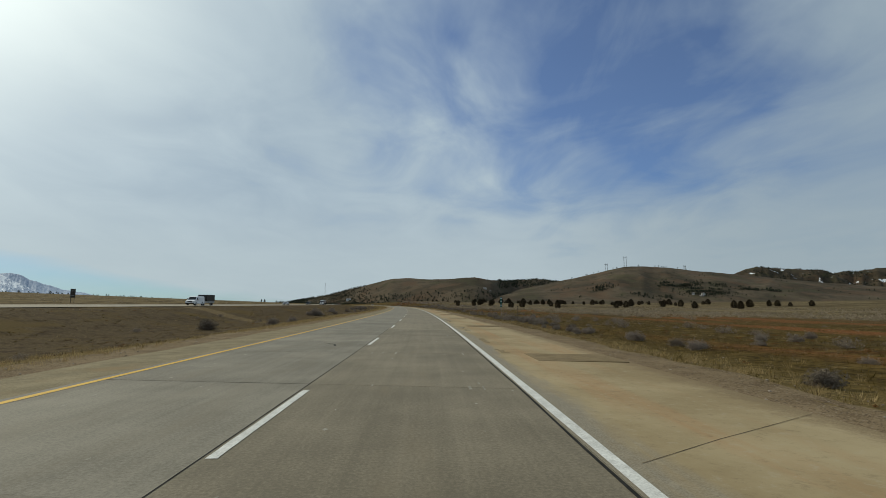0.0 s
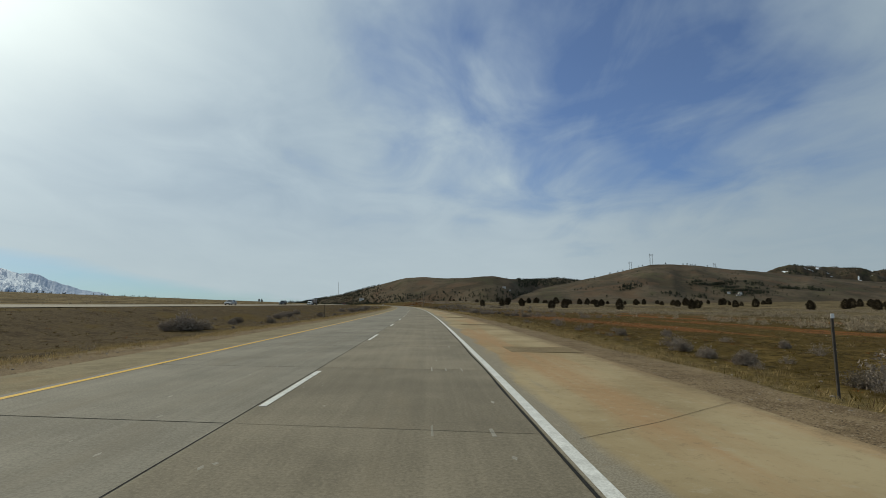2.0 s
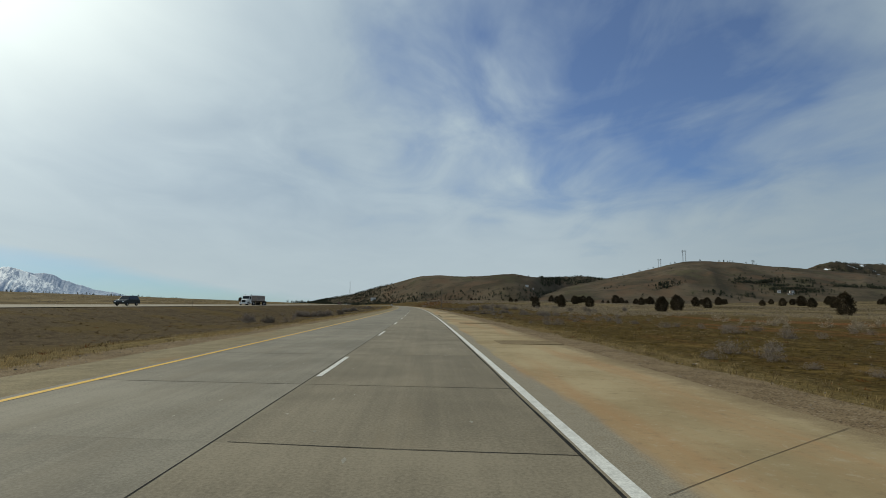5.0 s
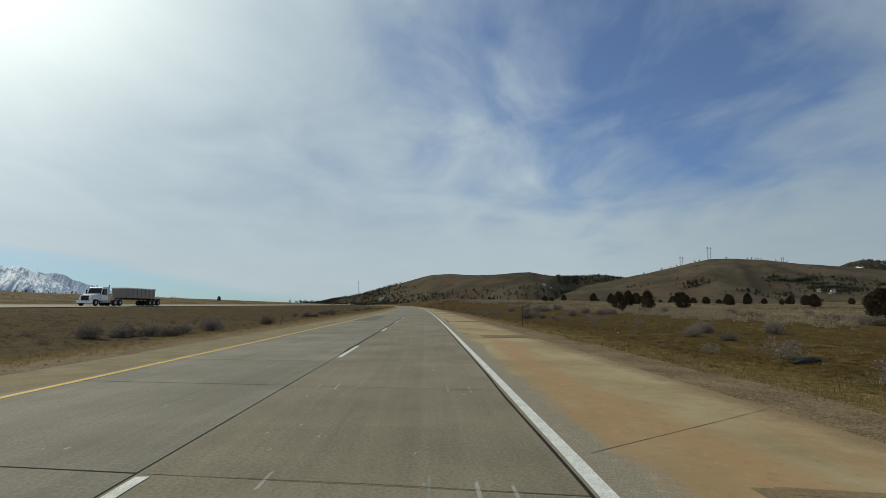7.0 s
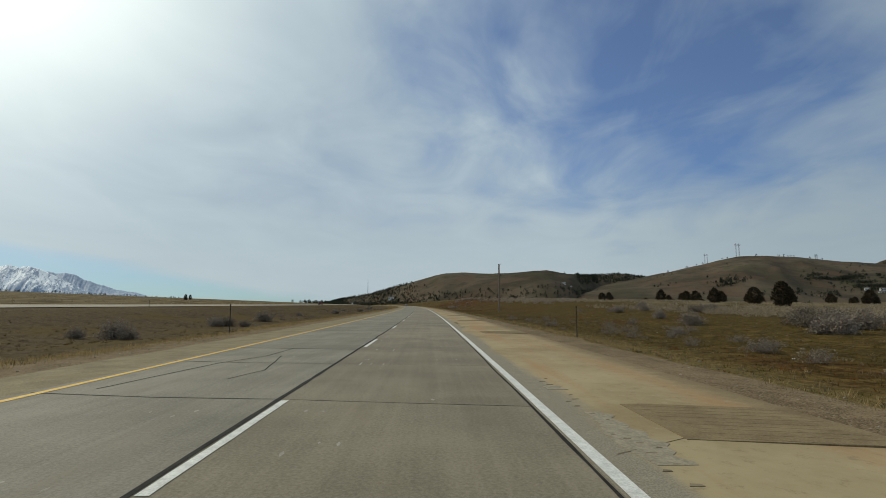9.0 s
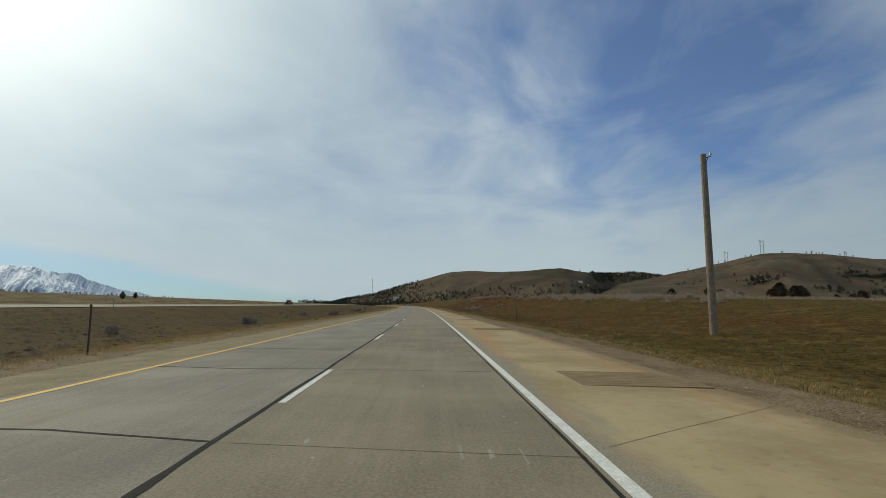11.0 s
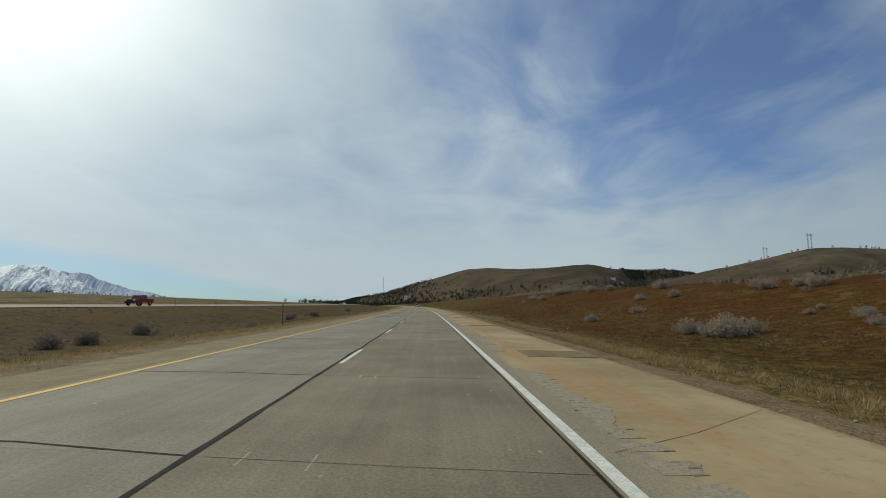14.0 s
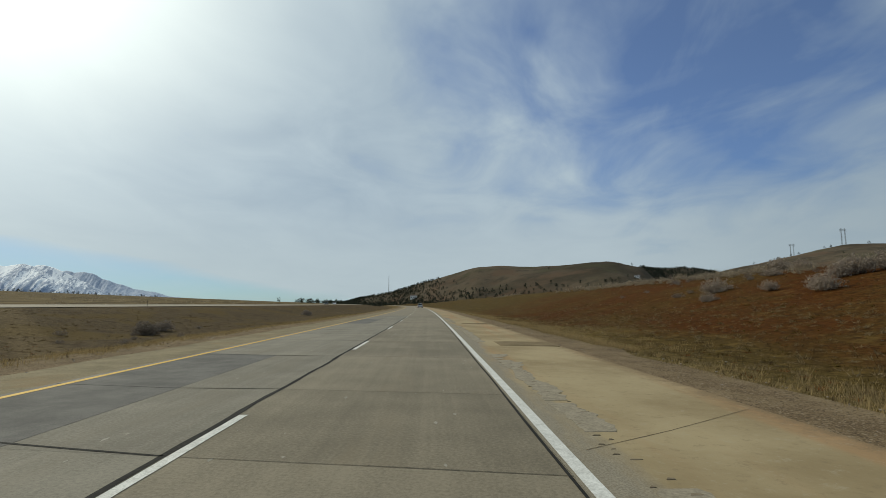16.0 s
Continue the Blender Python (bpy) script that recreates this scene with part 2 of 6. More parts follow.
def plain_soil(name):
    """Red soil, straw, olive turf and pale sage by their belts along the road."""
    m, t, b = material(name, 0.95, 0.03)
    uv, u, s = plan_of(t)
    pos = place_of(t)
    fine = grain(t, pos, 4.5, 8.0, rough=0.8)
    mid = grain(t, pos, 0.7, 8.0, rough=0.75)
    clump = grain(t, pos, 1.9, 6.0, rough=0.7)
    wide = grain(t, uv, 1.0, 6.0, (0.07, 0.03, 1.0))
    belt = grain(t, uv, 1.0, 7.0, (0.13, 0.085, 1.0), 0.65)
    turf = blend(t, ramp(t, fine, 0.40, 0.60), (0.0391, 0.0264, 0.0069), (0.1014, 0.0671, 0.0201))
    rust = blend(t, ramp(t, fine, 0.40, 0.60), (0.0442, 0.0166, 0.0052), (0.1250, 0.0478, 0.0154))
    turf = blend(t, calc(t, "MULTIPLY", ramp(t, belt, 0.53, 0.66), 0.5), turf, rust)
    turf = blend(t, calc(t, "MULTIPLY", ramp(t, mid, 0.52, 0.62), 0.7), turf, (0.1537, 0.1030, 0.0320))
    turf = blend(t, calc(t, "MULTIPLY", ramp(t, clump, 0.52, 0.63), 0.75), turf, (0.0190, 0.0129, 0.0040))
    # the median: dull brown brush litter
    dull = blend(t, ramp(t, fine, 0.38, 0.62), (0.0501, 0.0340, 0.0172), (0.1156, 0.0827, 0.0435))
    dull = blend(t, calc(t, "MULTIPLY", ramp(t, mid, 0.50, 0.60), 0.75), dull, (0.0372, 0.0234, 0.0125))
    dull = blend(t, calc(t, "MULTIPLY", ramp(t, belt, 0.50, 0.60), 0.65), dull, (0.0971, 0.0639, 0.0181))
    turf = blend(t, ramp(t, u, -5.0, -9.0), turf, dull)
    # bare red soil: bright streaks on the plain, the upper half of the cutting
    soil = blend(t, ramp(t, fine, 0.38, 0.62), (0.0410, 0.0146, 0.0029), (0.0940, 0.0333, 0.0074))
    soil = blend(t, calc(t, "MULTIPLY", ramp(t, clump, 0.54, 0.64), 0.7), soil, (0.0343, 0.0148, 0.0049))
    soil = blend(t, calc(t, "MULTIPLY", ramp(t, mid, 0.55, 0.64), 0.5), soil, (0.1249, 0.0723, 0.0244))
    bright = blend(t, ramp(t, fine, 0.38, 0.62), (0.0729, 0.0296, 0.0098), (0.2229, 0.0970, 0.0343))
    streaks = ramp(t, grain(t, uv, 1.0, 5.0, (0.11, 0.012, 1.0)), 0.51, 0.58)
    near = calc(t, "MULTIPLY", calc(t, "MULTIPLY", ramp(t, u, 13.0, 19.0), ramp(t, u, 75.0, 45.0)), ramp(t, s, 300.0, 190.0))
    col = blend(t, calc(t, "MULTIPLY", near, streaks), turf, bright)
    rise = calc(t, "ADD", u, calc(t, "MULTIPLY", calc(t, "SUBTRACT", wide, 0.5), 30.0))
    cut = calc(t, "MULTIPLY", ramp(t, rise, 9.5, 16.0), calc(t, "MULTIPLY", calc(t, "MULTIPLY", ramp(t, s, 445.0, 560.0), ramp(t, s, 700.0, 620.0)), ramp(t, u, 75.0, 45.0)))
    col = blend(t, calc(t, "MULTIPLY", cut, ramp(t, belt, 0.38, 0.58, 0.35, 0.95)), col, soil)
    torn = calc(t, "MULTIPLY", calc(t, "MULTIPLY", ramp(t, u, 10.0, 13.0), ramp(t, u, 30.0, 20.0)), calc(t, "MULTIPLY", ramp(t, s, 402.0, 418.0), ramp(t, s, 500.0, 460.0)))
    col = blend(t, calc(t, "MULTIPLY", torn, ramp(t, wide, 0.42, 0.62, 0.10, 0.45)), col, soil)
    col = blend(t, calc(t, "MULTIPLY", torn, ramp(t, calc(t, "MULTIPLY", calc(t, "ADD", clump, mid), 0.5), 0.56, 0.62)), col, bright)
    gold = calc(t, "MULTIPLY", ramp(t, s, 556.0, 610.0), calc(t, "MULTIPLY", ramp(t, u, 7.0, 9.0), ramp(t, calc(t, "ADD", u, calc(t, "MULTIPLY", calc(t, "SUBTRACT", wide, 0.5), 14.0)), 16.0, 10.0)))
    col = blend(t, calc(t, "MULTIPLY", gold, 0.6), col, blend(t, ramp(t, belt, 0.40, 0.60), (0.0971, 0.0595, 0.0184), (0.1849, 0.1297, 0.0469)))
    # pale sage flats farther out
    sage = blend(t, ramp(t, calc(t, "ADD", calc(t, "MULTIPLY", grain(t, uv, 1.0, 6.0, (0.11, 0.06, 1.0), 0.7), 0.6), calc(t, "MULTIPLY", grain(t, uv, 1.0, 5.0, (0.014, 0.009, 1.0)), 0.4)), 0.40, 0.60), (0.0441, 0.0312, 0.0124), (0.1820, 0.1376, 0.0745))
    col = blend(t, ramp(t, u, 38.0, 85.0), col, sage)
    left = blend(t, ramp(t, grain(t, uv, 1.0, 6.0, (0.25, 0.05, 1.0)), 0.38, 0.62), (0.0605, 0.0425, 0.0194), (0.1759, 0.1293, 0.0637))
    col = blend(t, ramp(t, u, -56.0, -75.0), col, left)
    # straw beside both verges
    straw = blend(t, ramp(t, fine, 0.35, 0.65), (0.0609, 0.0424, 0.0153), (0.2253, 0.1624, 0.0652))
    edge = calc(t, "ADD", u, calc(t, "MULTIPLY", calc(t, "SUBTRACT", mid, 0.5), 5.0))
    fringe = calc(t, "MULTIPLY", ramp(t, edge, 12.6, 9.4), ramp(t, u, 4.0, 6.0))
    fringe = calc(t, "ADD", fringe, calc(t, "MULTIPLY", ramp(t, edge, -15.0, -10.0), ramp(t, u, -4.0, -6.0)))
    col = blend(t, calc(t, "MULTIPLY", fringe, 0.85), col, straw)
    # dirt tracks across the median
    track = calc(t, "ABSOLUTE", calc(t, "ADD", calc(t, "SUBTRACT", s, 62.0), calc(t, "MULTIPLY", u, 0.8)))
    track = calc(t, "MULTIPLY", ramp(t, track, 4.0, 2.2), calc(t, "MULTIPLY", ramp(t, u, -4.0, -7.0), ramp(t, u, -46.0, -42.0)))
    lane = calc(t, "ADD", s, calc(t, "MULTIPLY", calc(t, "SUBTRACT", mid, 0.5), 2.0))
    turn = calc(t, "ABSOLUTE", calc(t, "ADD", calc(t, "SUBTRACT", lane, 570.0), calc(t, "MULTIPLY", u, 1.08)))
    turn = calc(t, "MULTIPLY", ramp(t, turn, 3.0, 0.8, 0.0, 0.6), calc(t, "MULTIPLY", ramp(t, u, -4.0, -7.0), ramp(t, u, -46.0, -42.0)))
    apron = calc(t, "MAXIMUM", calc(t, "MULTIPLY", ramp(t, lane, 552.0, 570.0), ramp(t, lane, 608.0, 590.0)), calc(t, "MULTIPLY", ramp(t, lane, 40.0, 58.0), ramp(t, lane, 95.0, 74.0)))
    apron = calc(t, "MULTIPLY", apron, calc(t, "MULTIPLY", ramp(t, edge, -15.0, -10.0), ramp(t, u, -4.0, -6.0)))
    turn = calc(t, "MAXIMUM", turn, calc(t, "MULTIPLY", apron, 0.9))
    ruts = blend(t, ramp(t, fine, 0.4, 0.6), (0.1010, 0.0698, 0.0329), (0.2062, 0.1495, 0.0768))
    col = blend(t, calc(t, "MULTIPLY", calc(t, "MAXIMUM", track, turn), 0.75), col, ruts)
    t.links.new(col, b.inputs["Base Color"])
    relief(t, b, calc(t, "ADD", fine, calc(t, "ADD", mid, clump)), 0.45, 0.10)
    return m


def hill_turf(name, snow=0.0, tone=1.0):
    """Olive and tan grass with brush in the folds, and drifts of snow."""
    m, t, b = material(name, 0.95, 0.03)
    pos = place_of(t)
    g1, g2 = grain(t, pos, 0.006, 8.0), grain(t, pos, 0.035, 8.0, rough=0.7)
    col = blend(t, ramp(t, g1, 0.38, 0.62), tuple(c * tone for c in (0.068, 0.055, 0.037)), tuple(c * tone for c in (0.130, 0.101, 0.069)))
    col = blend(t, calc(t, "MULTIPLY", ramp(t, g2, 0.50, 0.62), 0.7), col, (0.050, 0.043, 0.031))
    g3 = grain(t, pos, 0.011, 6.0, rough=0.65)
    col = blend(t, ramp(t, g3, 0.50, 0.64, 0.0, 0.6), col, tuple(c * tone for c in (0.138, 0.088, 0.056)))
    col = blend(t, ramp(t, g3, 0.46, 0.36, 0.0, 0.55), col, tuple(c * tone for c in (0.086, 0.082, 0.044)))
    if snow:
        col = blend(t, ramp(t, grain(t, pos, 0.02, 8.0), 1.02 - snow, 1.04 - snow), col, (0.75, 0.77, 0.8))
    t.links.new(col, b.inputs["Base Color"])
    relief(t, b, g2, 0.5, 4.0)
    return m


def snow_rock(name, cover=0.5, low=60.0):
    """Snow in the gullies over rock, which shows on the ribs and below the snow line; haze tints both."""
    m, t, b = material(name, 0.8)
    pos = place_of(t)
    uv, along_crest, down = plan_of(t)
    z = wire(t, "ShaderNodeSeparateXYZ", (pos,)).outputs[2]
    g1 = grain(t, uv, 1.0, 9.0, (1.6, 0.30, 1.0), 0.66)
    g2 = grain(t, uv, 1.0, 9.0, (7.0, 1.3, 1.0), 0.7)
    g3 = grain(t, uv, 1.0, 6.0, (18.0, 6.0, 1.0), 0.7)
    total = calc(t, "ADD", calc(t, "MULTIPLY", g1, 0.45), calc(t, "ADD", calc(t, "MULTIPLY", g2, 0.36), calc(t, "MULTIPLY", g3, 0.22)))
    total = calc(t, "ADD", total, ramp(t, z, 0.0, low + 110.0, -0.085, 0.02))
    # blue-grey of distance haze is mixed into the rock and snow colours
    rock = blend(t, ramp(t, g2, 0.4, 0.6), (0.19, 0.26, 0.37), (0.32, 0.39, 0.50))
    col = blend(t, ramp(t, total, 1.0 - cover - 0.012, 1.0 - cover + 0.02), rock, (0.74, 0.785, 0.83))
    t.links.new(col, b.inputs["Base Color"])
    relief(t, b, calc(t, "ADD", g2, g3), 0.4, 6.0)
    return m


def gravel_bed(name):
    """Packed pebbles of many tones in brown grit."""
    m, t, b = material(name, 0.95, 0.05)
    pos = place_of(t)
    grit = blend(t, ramp(t, grain(t, pos, 0.8, 8.0, rough=0.75), 0.36, 0.64), (0.122, 0.084, 0.046), (0.222, 0.160, 0.092))
    shards, tones = [], []
    for scale in (60.0, 26.0):
        cell = wire(t, "ShaderNodeTexVoronoi", {"Vector": pos, "Scale": scale})
        shards.append(cell.outputs["Distance"])
        tones.append(wire(t, "ShaderNodeSeparateXYZ", (cell.outputs["Color"],)).outputs[0])
    col = blend(t, ramp(t, tones[0], 0.45, 1.0, 0.0, 0.6), grit, (0.270, 0.203, 0.130))
    col = blend(t, ramp(t, tones[0], 0.32, 0.0, 0.0, 0.75), col, (0.058, 0.042, 0.027))
    col = blend(t, calc(t, "MULTIPLY", ramp(t, tones[1], 0.86, 0.90), ramp(t, shards[1], 0.5, 0.35)), col, (0.290, 0.230, 0.160))
    col = blend(t, calc(t, "MULTIPLY", ramp(t, tones[1], 0.16, 0.12), ramp(t, shards[1], 0.5, 0.35)), col, (0.062, 0.044, 0.029))
    t.links.new(col, b.inputs["Base Color"])
    relief(t, b, calc(t, "ADD", calc(t, "MULTIPLY", shards[0], -1.0), calc(t, "MULTIPLY", shards[1], -0.6)), 0.8, 0.012)
    return m


def leafy(name, dark, light, through_light=0.25, per_island=1.0, per_object=0.5):
    """Thin leaves and stems that let some light through."""
    m, t, b = material(name, 0.85, 0.03)
    r = wire(t, "ShaderNodeNewGeometry").outputs["Random Per Island"]
    o = wire(t, "ShaderNodeObjectInfo").outputs["Random"]
    fac = calc(t, "ADD", calc(t, "MULTIPLY", r, per_island * 0.7), calc(t, "MULTIPLY", o, per_object * 0.6))
    col = blend(t, calc(t, "MINIMUM", fac, 1.0), dark, light)
    t.links.new(col, b.inputs["Base Color"])
    thin = wire(t, "ShaderNodeBsdfTranslucent", (col,))
    mix = wire(t, "ShaderNodeMixShader", (through_light, b.outputs[0], thin.outputs[0]))
    t.links.new(mix.outputs[0], t.nodes["Material Output"].inputs[0])
    return m


def plain_paint(name, color, rough=0.4, metal=0.0, wear=0.08):
    m, t, b = material(name, rough)
    pos = place_of(t)
    dull = tuple(c * (1 - wear * 3) for c in color)
    t.links.new(blend(t, ramp(t, grain(t, pos, 4.0, 5.0), 0.45, 0.75), color, dull), b.inputs["Base Color"])
    b.inputs["Metallic"].default_value = metal
    return m


M_SLAB = road_concrete("worn_concrete", (0.1244, 0.1039, 0.0693), (0.2326, 0.1960, 0.1358), (0.1816, 0.1431, 0.0893))
M_SLAB_LEFT = road_concrete("grey_concrete", (0.1234, 0.1093, 0.0817), (0.2315, 0.2078, 0.1596), (0.1601, 0.1330, 0.0921))
M_FAR_ROAD = surface("pale_concrete", (0.24, 0.205, 0.155), (0.34, 0.295, 0.225), 0.3, 8.0)
M_SEALANT = surface("tar_sealant", (0.010, 0.0095, 0.0085), (0.034, 0.032, 0.028), 2.0, 30.0, 0.9)
M_CRACK = surface("dusty_crack", (0.075, 0.055, 0.035), (0.15, 0.115, 0.072), 3.0, 40.0)
M_PATCH = surface("asphalt_patch", (0.0880, 0.0837, 0.0770), (0.1840, 0.1736, 0.1554), 0.8, 60.0)
M_SLOT = surface("pale_mortar", (0.2125, 0.1975, 0.1562), (0.3375, 0.3125, 0.2625), 2.0, 50.0, per_island=0.8)
M_SHOULDER = shoulder_sand("sandy_shoulder")
M_LEFT_SHOULDER = surface("dusty_shoulder", (0.1300, 0.1042, 0.0588), (0.2650, 0.2142, 0.1260), 0.9, 30.0, bump=0.6, third=(0.2100, 0.1447, 0.0722))
M_MILLED = surface("milled_concrete", (0.1400, 0.1010, 0.0540), (0.2450, 0.1830, 0.1020), 1.6, 40.0, third=(0.2550, 0.1900, 0.1040))
M_GROOVE = surface("scarred_concrete", (0.190, 0.162, 0.116), (0.335, 0.288, 0.212), 6.0, 25.0)
M_CHIP = surface("dark_chips", (0.125, 0.098, 0.064), (0.215, 0.172, 0.115), 5.0, 30.0, per_island=0.9)
M_GROUND = plain_soil("dry_soil")
M_GRAVEL = gravel_bed("gravel")
M_STONE = surface("pale_stone", (0.13, 0.105, 0.08), (0.34, 0.29, 0.235), 6.0, 40.0, per_island=1.0)
M_WHITE = surface("white_road_paint", (0.42, 0.41, 0.37), (0.72, 0.71, 0.66), 5.0, 50.0, 0.7)
M_YELLOW = surface("yellow_road_paint", (0.47, 0.26, 0.025), (0.72, 0.43, 0.04), 5.0, 50.0, 0.7)
M_HILL = hill_turf("hill_grass", 0.0, 0.83)
M_HILL_NEAR = hill_turf("hill_dark_grass", 0.0, 0.77)
M_HILL_SNOW = hill_turf("hill_scrub", 0.385, 0.62)
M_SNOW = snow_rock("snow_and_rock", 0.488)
M_BLUE = snow_rock("haze_tinted_rock", 0.365)
M_JUNIPER = leafy("juniper_foliage", (0.024, 0.020, 0.013), (0.080, 0.061, 0.037), 0.1)
# far trees: some distance haze is put into this foliage colour
M_WOODS = leafy("hillside_juniper", (0.020, 0.025, 0.018), (0.062, 0.066, 0.044), 0.15)
M_BARK = surface("bark", (0.05, 0.035, 0.025), (0.12, 0.09, 0.065), 5.0, 40.0)
M_SAGE = leafy("sage_twigs", (0.165, 0.134, 0.108), (0.305, 0.254, 0.207), 0.16)
M_SAGE_DARK = leafy("dark_sage", (0.082, 0.066, 0.051), (0.235, 0.194, 0.150), 0.14)
M_SAGE_PALE = leafy("pale_sage", (0.235, 0.190, 0.148), (0.420, 0.346, 0.272), 0.2)
M_STRAW = leafy("straw", (0.185, 0.128, 0.058), (0.500, 0.374, 0.188), 0.35)
M_FALLOW = leafy("fallow_grass", (0.095, 0.071, 0.038), (0.280, 0.215, 0.125), 0.3)
M_WEED = leafy("weeds", (0.0432, 0.0313, 0.0085), (0.1740, 0.1193, 0.0362), 0.2)
M_RUSTY = leafy("rusty_weeds", (0.0720, 0.0264, 0.0084), (0.2760, 0.1104, 0.0384), 0.2)
M_DARKBRUSH = leafy("dark_brush", (0.0528, 0.0344, 0.0176), (0.1584, 0.1070, 0.0577), 0.2)
M_FLAT = leafy("faded_flats", (0.150, 0.118, 0.075), (0.470, 0.385, 0.275), 0.3)
M_PALEBRUSH = leafy("pale_brush", (0.150, 0.108, 0.056), (0.320, 0.240, 0.133), 0.25)
M_STEEL = surface("rusty_steel", (0.025, 0.022, 0.02), (0.07, 0.055, 0.042), 8.0, 60.0, 0.6)
M_GALV = plain_paint("galvanised_steel", (0.30, 0.31, 0.31), 0.45, 0.7)
M_WOOD = surface("weathered_wood", (0.12, 0.09, 0.065), (0.26, 0.21, 0.16), 4.0, 50.0)
M_GREEN = plain_paint("sign_green", (0.008, 0.085, 0.060), 0.5)
M_CARWHITE = plain_paint("white_enamel", (0.72, 0.73, 0.74), 0.25)
M_CARDARK = plain_paint("dark_enamel", (0.025, 0.035, 0.042), 0.22)
M_CARRED = plain_paint("dark_red_enamel", (0.20, 0.025, 0.018), 0.25)
M_CARGREY = plain_paint("silver_enamel", (0.42, 0.43, 0.44), 0.3, 0.4)
M_BOX = plain_paint("trailer_panel", (0.012, 0.013, 0.014), 0.3)
M_BED = plain_paint("grey_brown_steel", (0.27, 0.225, 0.205), 0.5)
M_GLASS = plain_paint("tinted_glass", (0.012, 0.014, 0.016), 0.05, wear=0.0)
M_TYRE = surface("tyre_rubber", (0.012, 0.012, 0.012), (0.03, 0.03, 0.03), 10.0, 60.0, 0.8)
M_RIM = plain_paint("alloy", (0.45, 0.45, 0.46), 0.35, 0.8)
M_LAMP = plain_paint("lamp_lens", (0.65, 0.66, 0.68), 0.1)
M_REDLAMP = plain_paint("red_lens", (0.35, 0.015, 0.01), 0.15)
M_PLASTIC = plain_paint("black_plastic", (0.015, 0.015, 0.016), 0.5)
M_WALL = plain_paint("white_siding", (0.72, 0.71, 0.68), 0.8)
M_ROOF = surface("roof_shingle", (0.09, 0.08, 0.075), (0.17, 0.15, 0.14), 1.0, 8.0)


# ---- large structure ----
def smooth(a, b, x):
    x = min(max((x - a) / (b - a), 0.0), 1.0)
    return x * x * (3 - 2 * x)


def mesh_object(name, verts, faces, mat, parent=None, plan=None, flat=False):
    """A mesh object; plan: each vertex's (u, s), kept as a UV map."""
    me = bpy.data.meshes.new(name)
    me.from_pydata([tuple(v) for v in verts], [], faces)
    me.materials.append(mat)
    if not flat:
        me.polygons.foreach_set("use_smooth", [True] * len(me.polygons))
    if plan is not None:
        layer = me.uv_layers.new(name="plan")
        idx = np.zeros(len(me.loops), dtype=np.int32)
        me.loops.foreach_get("vertex_index", idx)
        layer.data.foreach_set("uv", np.array(plan, dtype=np.float32)[idx].ravel())
    ob = new(name, me)
    ob.parent = parent
    return ob


def part(name, bm, mat, parent, label=""):
    """Links a bmesh as one mesh object under a thing or a part."""
    me = bpy.data.meshes.new(name)
    bm.to_mesh(me)
    bm.free()
    me.materials.append(mat)
    ob = new(name, me)
    ob.parent = parent
    return tagged(ob, label)


def thing(name, m, label, category, group=""):
    ob = new(name)
    ob.matrix_world = m
    return tagged(ob, label, category, group)


def bank(s):
    """How far the cutting on the right has risen at s."""
    return smooth(280, 640, s) * (1 - 0.4 * smooth(850, 1200, s))


def ground_z(s, u):
    if u >= 0:
        k = bank(s)
        z = -0.05 - 0.30 * smooth(7.5, 11.0, u)
        z -= 0.7 * smooth(20, 90, u) * (1 - k)
        z += k * 5.4 * smooth(12.5, 42, u) * (1 - 0.6 * smooth(70, 240, u))
        z += 0.012 * max(0, u - 500)
    else:
        v = -u
        z = -0.05 - 1.4 * smooth(7.5, 17.0, v) + 2.4 * smooth(22, 42, v)
        z += 0.03 * min(max(0, v - 43), 12) + 0.024 * (1 + 0.7 * smooth(2500, 1300, s)) * min(max(0, v - 62), 1500)
    n = noise.noise((s * 0.05, u * 0.05, 0)) * 0.45 + noise.noise((s * 0.28, u * 0.28, 3)) * 0.11
    rough = smooth(8.4, 13, u) if u > 0 else smooth(7.8, 12, -u) * (1 - smooth(34, 40, -u) * (1 - smooth(60, 66, -u)))
    return z + n * rough * (0.5 if u > 0 else 0.8)


def spread(pairs):
    """Values from the first bound on, with the step of each stretch."""
    out = []
    for (a, step), (b, _) in zip(pairs, pairs[1:]):
        k = max(1, round((b - a) / step))
        out += [a + (b - a) * i / k for i in range(k)]
    return out + [pairs[-1][0]]


def build_ground():
    us = spread([(-2600, 200), (-400, 50), (-100, 8), (-60, 1.5), (-6.9, 13.8), (6.9, 0.9), (50, 5), (120, 40), (400, 200), (2600, 1)])
    ss = spread([(-300, 30), (-20, 1.6), (640, 8), (1200, 100), (4200, 1)])
    verts, faces, plan = [], [], []
    for s in ss:
        for u in us:
            p = on_road(s, u)
            verts.append((p.x, p.y, ground_z(s, u) if abs(u) > 7 else -0.09))
            plan.append((u, s))
    w = len(us)
    for i in range(len(ss) - 1):
        for j in range(w - 1):
            faces.append((i * w + j, i * w + j + 1, (i + 1) * w + j + 1, (i + 1) * w + j))
    ob = mesh_object("ground", verts, faces, M_GROUND, plan=plan)
    return tagged(ob, "dry sagebrush plain with red soil and faded grass", "ground", kind="structure")


ground = build_ground()


